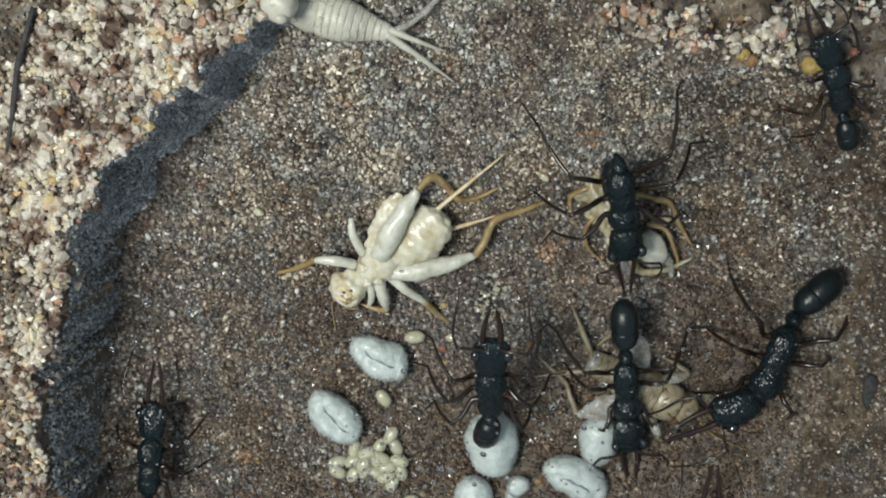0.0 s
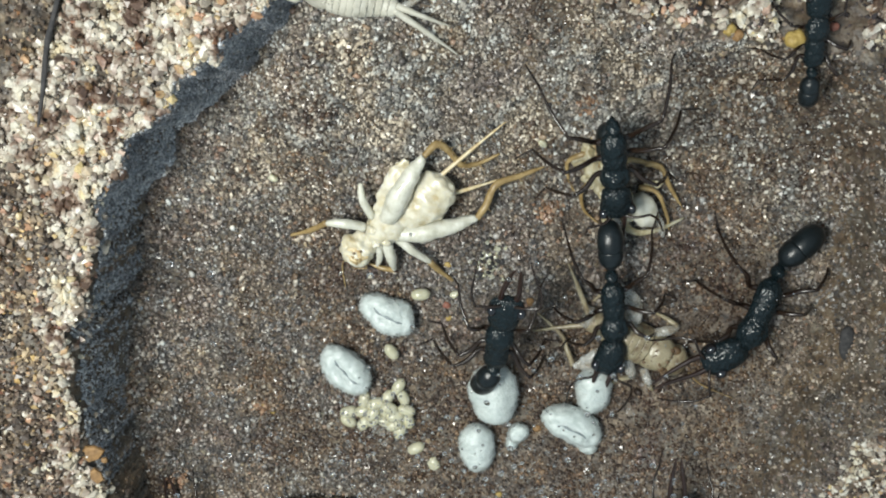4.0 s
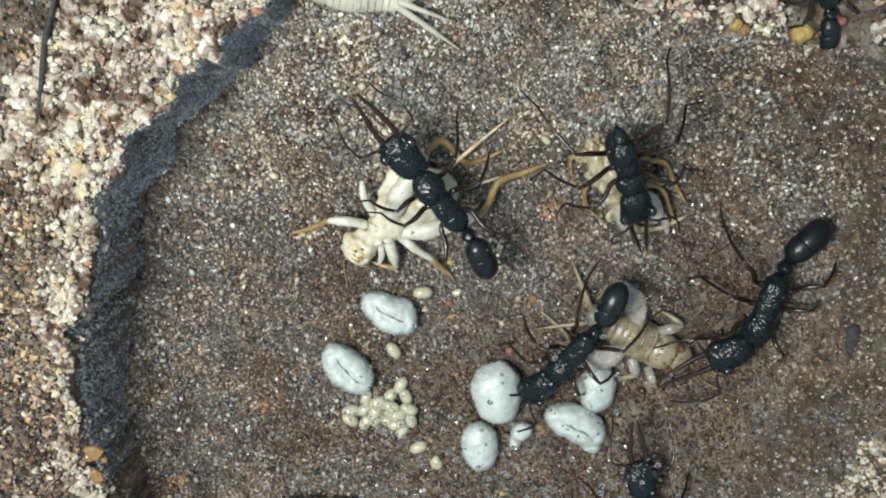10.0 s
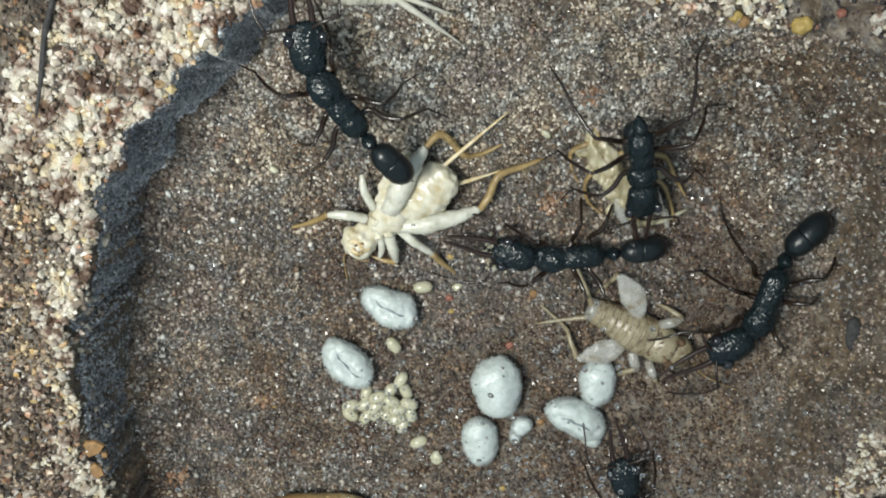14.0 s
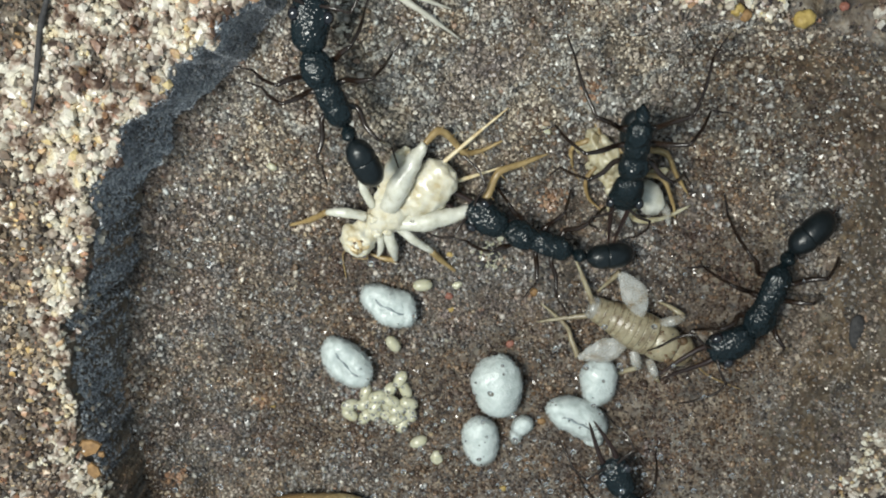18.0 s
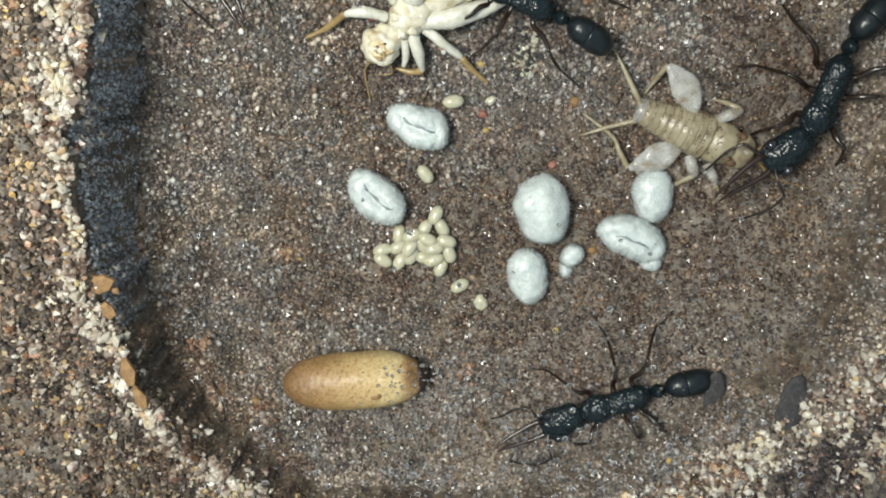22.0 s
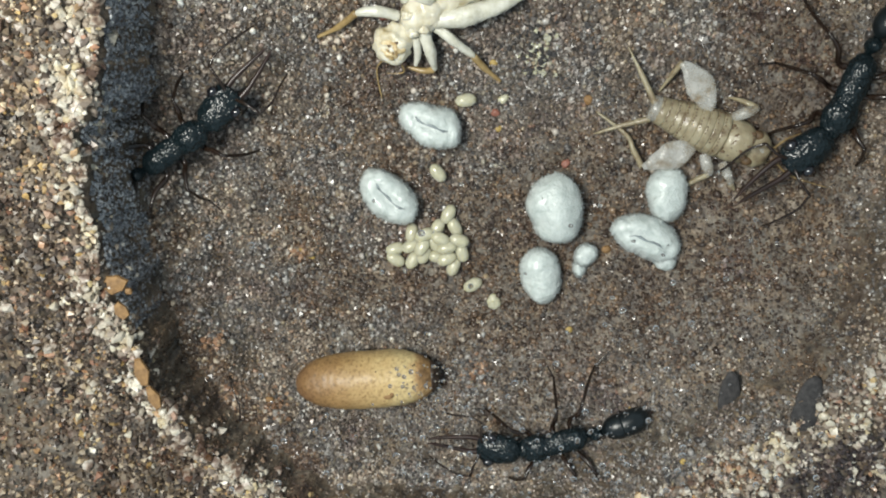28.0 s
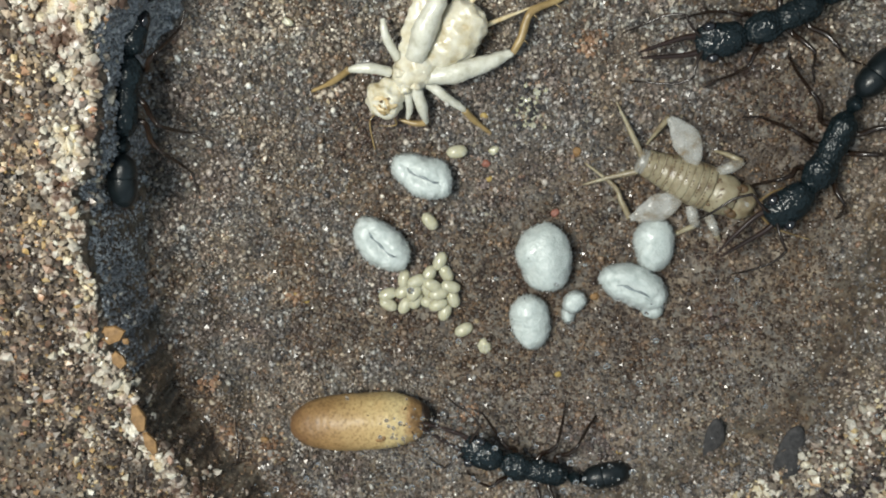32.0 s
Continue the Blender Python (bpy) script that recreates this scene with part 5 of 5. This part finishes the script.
ANT_B = [
    (0, 14.40, -9.48, -12.04, -18, -81, 2, -2),
    (1, 13.95, -8.57, -12.04, -18, -83, -9, -3),
    (2, 12.84, -6.52, -12.05, -8, -91, -23, 3),
    (3, 13.60, -6.52, -11.95, -12, -83, -25, -5),
    (6, 13.43, -7.69, -11.91, -14, -79, -1, 3),
    (7, 12.73, -8.23, -11.98, -14, -95, -19, 4),
    (8, 12.71, -8.06, -11.95, -14, -97, -13, 5),
    (9, 11.60, -10.11, -12.07, -14, -109, -8, 12),
    (10, 10.57, -11.27, -12.12, -18, -121, -10, 11),
    (11, 12.18, -7.79, -12.31, -10, -115, -10, 3),
    (12, 12.46, -7.38, -12.65, -5, -131, -40, -1),
    (13, 9.96, -4.92, -12.93, 0, -170, -18, 26),
    (14, 9.64, -3.69, -13.18, 0, -173, -19, -0),
    (17, 7.45, -3.72, -13.19, 0, -183, -10, 5),
    (18, 6.86, -2.58, -13.00, 0, -198, -9, 22),
    (19, 6.33, -2.54, -12.99, 0, -192, 5, 8),
    (19.5, 6.52, -2.23, -12.94, 0, -194, 7, 3),
    (20, 5.28, -2.52, -12.99, 0, -181, -1, -2),
    (21, 4.48, -2.08, -12.88, 0, -191, -4, 6),
    (22, 2.19, 0.15, -12.30, 0, -208, -10, -7),
    (23, 2.88, 1.43, -12.04, 0, -234, -9, -16),
    (24, 2.66, 6.45, -10.58, 0, -226, 2, -11),
    (25.5, 2.80, 9.34, -9.60, 0, -238, 8, -2),
    (27.5, 10.27, 10.18, -10.01, 0, -210, 1, 2),
    (29, 15.60, 5.86, -11.47, 0, -168, -7, 6),
    (31, 18.10, 2.67, -12.11, 0, -169, -7, 11),
    (32, 22.19, 2.00, -12.08, 0, -158, -14, 13),
]
ANT_C = [
    (0, 26.27, -7.19, -12.37, 0, -106, -46, -29),
    (6, 26.44, -6.73, -12.36, 0, -105, -47, -30),
    (13, 26.46, -6.68, -12.35, 0, -105, -46, -29),
    (18, 26.41, -6.73, -12.36, 0, -107, -44, -28),
    (19, 26.20, -6.72, -12.39, 0, -109, -38, -26),
    (23, 26.0, -8.4, -12.45, 0, -112, -34, -21),
    (28, 26.3, -8.3, -12.42, 0, -113, -32, -20),
    (32, 26.2, -8.25, -12.44, 0, -114, -30, -18),
]
ANT_D = [
    (0, 11.64, 7.90, -6.89, -34, -74, -3, 0),
    (1, 11.57, 7.92, -6.89, -34, -74, -4, 0),
    (2, 11.62, 8.10, -6.83, -34, -75, -3, 0),
    (3, 11.56, 8.43, -6.74, -34, -78, 1, 0),
    (6, 11.48, 8.07, -6.83, -34, -73, -3, 0),
    (8, 11.33, 8.06, -6.83, -34, -71, -3, 0),
    (9, 11.66, 7.70, -6.94, -34, -66, -3, 0),
    (10, 12.04, 7.42, -7.05, -34, -67, -3, 0),
    (11, 12.53, 7.19, -7.14, -34, -66, -3, 0),
    (12, 12.79, 7.07, -7.19, -34, -68, -3, 0),
    (13, 13.01, 7.24, -7.15, -34, -71, -3, 0),
    (14, 13.32, 7.62, -7.06, -34, -75, -3, 0),
    (17, 13.18, 7.78, -7.01, -34, -85, -2, 0),
    (18, 13.12, 8.08, -6.93, -34, -87, -6, 0),
    (19, 13.11, 8.26, -6.87, -34, -91, -3, 0),
    (19.5, 13.01, 8.59, -6.78, -34, -97, 2, 0),
    (20, 12.02, 8.96, -6.62, -34, -96, 2, 0),
]
ANT_E = [
    (0, -25.76, -19.92, -12.21, 0, 85, -1, 0),
    (1, -27.57, -20.02, -12.44, 0, 91, -11, 0),
    (2, -27.40, -21.57, -13.01, 0, 99, -14, 0),
    (3, -27.63, -22.11, -13.40, 0, 98, -9, 0),
    (3.5, -25.94, -30.66, -14.08, 0, 102, -5, 0),
    (5.5, -25.65, -41.52, -13.59, 0, 100, -3, 0),
]
ANT_F = [
    (0, 24.19, 15.33, -2.83, 0, 120, 8, 1),
    (1, 24.75, 14.98, -2.96, 0, 116, 11, -3),
    (2, 24.90, 14.44, -3.13, 0, 113, 3, 1),
    (3, 24.78, 14.90, -2.99, 0, 107, -1, -1),
    (6, 21.27, 20.05, -1.02, 0, 101, 1, 7),
    (7, 22.18, 19.81, -1.18, 0, 109, -2, 4),
    (8, 23.25, 19.76, -1.28, 0, 112, -3, 1),
    (9, 23.37, 19.97, -1.21, 0, 111, -2, 0),
    (10, 23.26, 20.29, -1.08, 0, 111, -2, 0),
    (11, 23.44, 20.48, -1.02, 0, 111, -1, 0),
    (12, 24.02, 22.54, -0.24, 0, 113, -1, -0),
    (13, 23.81, 24.94, 0.63, 0, 110, -6, 6),
]
ANT_G = [
    (0, 22.40, -26.61, -10.08, 0, 95, -3, 1),
    (3, 21.88, -31.30, -8.75, 0, 95, -3, -3),
    (6, 19.42, -28.28, -10.30, 0, 106, -3, -7),
    (8, 18.77, -27.13, -10.76, 0, 93, -4, -6),
    (10, 17.91, -28.02, -10.71, 0, 100, 1, -4),
    (12, 17.09, -28.42, -10.78, 0, 105, -2, -3),
    (14, 16.80, -28.48, -10.83, 0, 105, -0, -2),
    (17, 16.54, -28.02, -11.01, 0, 105, 3, -4),
    (18, 16.66, -28.36, -10.89, 0, 109, 8, -5),
    (19, 15.40, -29.06, -10.97, 0, 114, 17, -15),
    (19.5, 13.9, -29.7, -11.11, 0, 117, 8, -40),
    (20, 13.0, -29.7, -11.49, 0, 140, 8, -70),
    (21, 10.91, -30.85, -11.45, 0, 173, -1, -33),
    (22, 9.59, -33.14, -11.10, 0, 196, 7, -7),
    (23, 8.55, -35.15, -10.72, 0, 196, 6, 10),
    (24, 6.01, -35.71, -11.09, 0, 202, -7, -5),
    (25, 4.73, -36.18, -11.21, 0, 199, -12, -1),
    (28, 3.23, -36.78, -11.33, 0, 193, -22, 5),
    (29, 2.90, -36.34, -11.51, 0, 180, -31, 14),
    (30, 2.94, -36.30, -11.51, 0, 178, -36, 17),
    (31, 3.12, -35.93, -11.58, 0, 173, -21, 20),
    (32, 2.62, -35.47, -11.80, 0, 166, -15, 23),
]


def with_rest(rows, end=None):
    """Rows from the clip's start to its end: the first and last pose are held."""
    rows = list(rows)
    if rows[0][0] > 0:
        rows.insert(0, (0, *rows[0][1:]))
    if rows[-1][0] < 32:
        rows.append((32, *(end or rows[-1][1:])))
    return rows


def move_ant(made, rows, droop=0.0, waist=(-3.8, 0, 2.35)):
    """Keys an ant's place and turn, and how it bends its head and gaster."""
    body, head, gaster = made
    rows = with_rest(rows)
    sway(head, len(rows))
    walk(body, [(t, mm_pose(x, y, z, 0, -pitch, yaw)) for t, x, y, z, pitch, yaw, hy, gy in rows])
    walk(head, [(t, Matrix.Translation(Vector((2.95, 0, 2.45)) * MM) @ pose(0, 0, 0, 0, 4, max(-55, min(55, hy)))) for t, x, y, z, pitch, yaw, hy, gy in rows])
    walk(gaster, [(t, Matrix.Translation(Vector(waist) * MM) @ pose(0, 0, 0, 0, -droop, max(-75, min(75, gy)))) for t, x, y, z, pitch, yaw, hy, gy in rows])


def sway(head, seed):
    """Lets the feelers wave slowly."""
    rnd = random.Random(seed)
    for ob in [o for o in head.children if o.name.startswith("antenna")]:
        base = Matrix.Translation(ob.location)
        p, q = rnd.uniform(0, 6), rnd.uniform(0, 6)
        walk(ob, [(0.8 * k, base @ pose(0, 0, 0, 0, 7 * math.sin(1.7 * k + q), 11 * math.sin(0.9 * k + p) + 6 * math.sin(2.3 * k + q))) for k in range(41)])


def step_legs(made, rows, seed):
    """Swings the legs back and forth as far as the ant has walked."""
    rows = with_rest(rows)
    legs = [o for o in made[0].children if o.name.startswith("leg")]
    times = [0.5 * k for k in range(65)]
    ts = [r[0] for r in rows]
    px, py, ya = (np.interp(times, ts, [r[k] for r in rows]) for k in (1, 2, 5))
    gone = np.concatenate([[0], np.cumsum(np.hypot(np.diff(px), np.diff(py)) + 0.05 * np.abs(np.diff(ya)))])
    for k, leg in enumerate(legs):
        at, base = leg.location.copy(), math.degrees(leg.rotation_euler.z)
        side = 1 if at.y > 0 else -1
        walk(leg, [(t, Matrix.Translation(at) @ pose(0, 0, 0, 0, 0, base + 17 * math.sin(g * 1.7 + math.pi * ((k + k // 2) % 2) + seed))) for t, g in zip(times, gone)])


# ---- small things on the floor ----
def crumb(name, label, at, size, mat, turn=0, seed=1, height=None, category="crumb"):
    bm = bmesh.new()
    bmesh.ops.create_icosphere(bm, subdivisions=3, radius=1)
    bmesh.ops.scale(bm, vec=size, verts=bm.verts[:])
    knobbly(bm, 0.35 * min(size), 0.6 * max(size), seed)
    ob = part(name, bm, mat)
    ob.matrix_basis = mm_pose(at[0], at[1], (gz(*at) if height is None else height) + size[2] * 0.5, 0, 0, turn)
    return tagged(ob, label, category)


crumb("dried_fragment", "dull black dried insect fragment lying on the floor", (17.6, -33.0), (0.9, 2.5, 0.3), M_DULL, -5, 3, category="debris")
crumb("dried_fragment", "dull black dried insect fragment at the foot of the slope", (23.0, -32.6), (1.15, 2.7, 0.35), M_DULL, -12, 5, category="debris")
crumb("dried_fragment", "dull black dried insect fragment at the foot of the slope", (33.0, -8.4), (0.7, 1.6, 0.4), M_DULL, 5, 6, category="debris")


def flake(name, label, at, size, mat, turn, seed, tilt=(0, 0), height=0.0):
    """A thin broken flake with an angular outline."""
    rnd = random.Random(seed)
    bm = bmesh.new()
    n = 6
    rim = [(size[0] * rnd.uniform(0.72, 1.15) * math.cos(2 * math.pi * k / n), size[1] * rnd.uniform(0.72, 1.15) * math.sin(2 * math.pi * k / n)) for k in range(n)]
    low = [bm.verts.new((px, py, 0)) for px, py in rim]
    high = [bm.verts.new((px * 0.88, py * 0.88, size[2] * rnd.uniform(0.7, 1.2))) for px, py in rim]
    mid = bm.verts.new((0.1 * size[0], -0.1 * size[1], size[2] * 1.25))
    bm.faces.new(low[::-1])
    for k in range(n):
        q = (k + 1) % n
        bm.faces.new((low[k], low[q], high[q], high[k]))
        bm.faces.new((high[k], high[q], mid))
    ob = part(name, bm, mat)
    for p in ob.data.polygons:
        p.use_smooth = False
    ob.matrix_basis = mm_pose(at[0], at[1], height, tilt[0], tilt[1], turn)
    return tagged(ob, label, "crumb")


for ox, oy, sx, sy, turn in ((-30.2, -19.4, 1.0, 0.8, 10), (-30.0, -21.5, 0.65, 0.95, 30), (-29.2, -20.0, 0.4, 0.35, 0), (-29.5, -27.0, 0.6, 1.4, 8), (-28.8, -29.2, 0.5, 1.1, 20)):
    flake("orange_flake", "orange brown flake stuck to the chamber edge", (ox, oy), (sx, sy, 0.22), M_CRUMB, turn, int(-oy * 10), (0, 12), -2.3 if oy > -25 else -3.2)
crumb("yellow_crumb", "yellow crumb at the upper edge of the hollow", (22.9, 16.7), (0.75, 0.6, 0.55), M_YELLOW, 20, 8)
crumb("yellow_crumb", "small orange yellow crumb at the upper edge", (18.2, 17.2), (0.45, 0.4, 0.4), M_YELLOW, 50, 9)
crumb("orange_crumb", "small reddish orange crumb at the upper edge", (18.8, 16.8), (0.4, 0.35, 0.35), M_CRUMB, 70, 4)
crumb("red_crumb", "small dull red crumb at the upper edge", (25.6, 17.6), (0.35, 0.3, 0.3), M_RED, 30, 6)
for k, (ox, oy) in enumerate(((4.9, -28.2), (-0.7, -10.5), (-18.4, -20.4), (-17.6, -21.2), (-0.9, -5.0), (10, -34.5), (13.5, -37.5))):
    crumb("yellow_crumb", "small yellow crumb on the chamber floor", (ox, oy), (0.34, 0.27, 0.2), M_YELLOW, 40 * k, k)
for k, (ox, oy) in enumerate(((-0.9, -9.1), (4.9, -13.7), (6.8, -8.4), (-22.2, -34.0), (8.2, -21.2))):
    crumb("reddish_grain", "dull reddish sand grain on the chamber floor", (ox, oy), (0.42, 0.34, 0.25), M_RED if k < 2 else M_CRUMB, 50 * k, k + 2)
crumb("red_crumb", "small bright red crumb beside the cricket", (-9.5, -0.9), (0.4, 0.3, 0.3), M_RED, 10, 3)
crumb("white_grain", "angular white quartz grain on the floor", (-0.2, -8.0), (0.5, 0.35, 0.3), M_EGG, 30, 5)
crumb("white_grain", "angular white quartz grain on the floor", (6.8, 6.9), (0.5, 0.28, 0.3), M_EGG, -40, 6)
crumb("white_grain", "angular white quartz grain on the floor", (-15.9, 3.4), (0.5, 0.3, 0.3), M_EGG, -30, 7)
crumb("empty_egg_shell", "cream torn egg skin on the floor", (-1.6, -25.7), (0.6, 0.7, 0.4), M_EGG, 10, 9, category="egg skin")
hx, hy = np.random.default_rng(31).normal((2.8, -4.3), (0.8, 1.0), (110, 2)).T
scatter("crumb_heap", hx[:60], hy[:60], np.random.default_rng(32).uniform(0.1, 0.3, 60), M_EGG, "loose pale yellow crumbs scattered beside the cricket's leg", np.random.default_rng(33), 0.0, False)
scatter("dark_crumb_heap", hx[60:], hy[60:], np.random.default_rng(34).uniform(0.1, 0.32, 50), M_DULL, "loose blackish crumbs scattered beside the cricket's leg", np.random.default_rng(35), 0.0, False)

# added dark strip that stands in for a dark gap in the rim sand
rim_strip = part("plant_fibre", knobbly(limb([(-30.4, 8.8, gz(-30.4, 8.8) + 0.35), (-30.0, 11.5, gz(-30, 11.5) + 0.6), (-29.4, 15.0, gz(-29.4, 15.0) + 0.5), (-28.2, 18.4, gz(-28.2, 18.4) + 0.6)], [0.08, 0.18, 0.22, 0.16], 8), 0.1, 0.5, 3), M_DULL)
tagged(rim_strip, "thin dark strip added for a dark gap in the pale rim", "plant fibre")

# ---- condensation on the pane over the hollow ----
PANE = 0.9


def droplets():
    """Flat water drops hanging under the pane, many small and few large."""
    verts, faces, r = [], [], np.random.default_rng(11)
    spots, cells = [], {}
    for k in range(10620):
        if k < 10400:
            px, py, rad = r.uniform(-25, 27), r.uniform(-30, 2), 0.06 + 0.2 * r.random() ** 2.6
        else:
            px, py, rad = r.normal(-5.6, 1.6), r.normal(-13.4, 1.3), 0.06 + 0.13 * r.random() ** 2
        near = math.exp(-(abs((px - 3) / 17) ** 3 + abs((py + 18.5) / 9) ** 4))
        if k < 10400 and r.random() > 0.02 + 0.36 * near * (0.45 + 0.55 * (py < -16.5)) or (-17 < px < -5.6 and -15 < py < -10.2 and r.random() < 0.97 and k < 10400):
            continue
        i, j = math.floor(px), math.floor(py)
        if all(math.dist((px, py), q[:2]) > 1.25 * (rad + q[2]) for di in (-1, 0, 1) for dj in (-1, 0, 1) for q in cells.get((i + di, j + dj), ())):
            spots.append((px, py, rad))
            cells.setdefault((i, j), []).append((px, py, rad))
    n, m = 12, 4
    for px, py, rad in spots:
        base = len(verts)
        e, a = r.uniform(0.8, 1.2), r.uniform(0, 3.1)
        for j in range(m):
            f = math.cos(j / m * math.pi / 2)
            h = math.sin(j / m * math.pi / 2)
            for k in range(n):
                u = 2 * math.pi * k / n
                cx, cy = rad * f * math.cos(u) * e, rad * f * math.sin(u) / e
                verts.append((px + cx * math.cos(a) - cy * math.sin(a), py + cx * math.sin(a) + cy * math.cos(a), PANE - rad * 0.52 * h))
        verts.append((px, py, PANE - rad * 0.52))
        verts.append((px, py, PANE))
        for j in range(m - 1):
            for k in range(n):
                p, q = base + j * n + k, base + j * n + (k + 1) % n
                faces += [(p, p + n, q), (q, p + n, q + n)]
        for k in range(n):
            p, q = base + (m - 1) * n + k, base + (m - 1) * n + (k + 1) % n
            faces += [(p, base + m * n, q), (base + k, base + (k + 1) % n, base + m * n + 1)]
    ob = from_arrays("condensation_drops", verts, faces, M_WATER)
    ob.visible_shadow = False
    return tagged(ob, "clear water drops of condensation under the pane", "water drops", kind="stuff")


DROPS = droplets()


# ---- everything that moves ----
def motions():
    # the loose pane is pushed along with its drops
    walk(DROPS, [(t, mm_pose(0, y, 0)) for t, y in ((0, 0), (18.5, 0), (19, -1), (19.5, -9.5), (20, -9.8), (20.5, -13), (21, -14), (32, -14))])
    black = "black long-jawed ant "
    rows = [r for r in ANT_A if r[0] < 20.6] + ANT_A_LATER
    a = ant("ant", black + "roaming between the brood and the wall", 1, 1.13)
    move_ant(a, rows)
    step_legs(a, rows, 0)
    b = ant("ant", black + "walking over the larvae and crickets", 2, 1.12)
    move_ant(b, ANT_B, 8)
    step_legs(b, ANT_B, 1)
    move_ant(ant("ant", black + "gripping the striped cricket's head", 3, 1.2), ANT_C)
    d_rows = [r for r in ANT_D if r[0] <= 20]
    t, x, y, z, p, yaw, hy, gy = d_rows[-1]
    d_rows += [(22, x, y + 1, z, p, yaw, 0, 0), (25, x + 4, y + 12, -3, p, yaw, 0, 0), (28, x + 8, y + 24, 1.0, p, yaw, 0, 0)]
    move_ant(ant("ant", black + "feeding on torn cricket remains", 4, 1.1, 1.25), d_rows, 176, (-1.9, 0, 0.9))
    bx, by, bz = 13.5, 2.5, gz(13.5, 2.5)
    walk(PREY, [(0, mm_pose(bx, by, bz)), (20, mm_pose(bx, by, bz)), (22, mm_pose(bx, by + 1, bz)), (25, mm_pose(bx + 4, by + 12, gz(bx + 4, by + 12) + 1.5)), (28, mm_pose(bx + 8, by + 24, 0.6)), (32, mm_pose(bx + 8, by + 24, 0.6))])
    move_ant(ant("ant", black + "climbing in the shade of the wall", 5, 1.0), ANT_E)
    move_ant(ant("ant", black + "leaving over the upper edge", 6, 0.74), [(t, x + 0.2, y + 0.5, max(z, gz(x, y) - 0.2) + 0.5, 28, yaw, hy, gy) for t, x, y, z, p, yaw, hy, gy in ANT_F])
    g = ant("ant", black + "walking past the cocoon", 7, 1.1)
    move_ant(g, ANT_G)
    step_legs(g, ANT_G, 2)


motions()
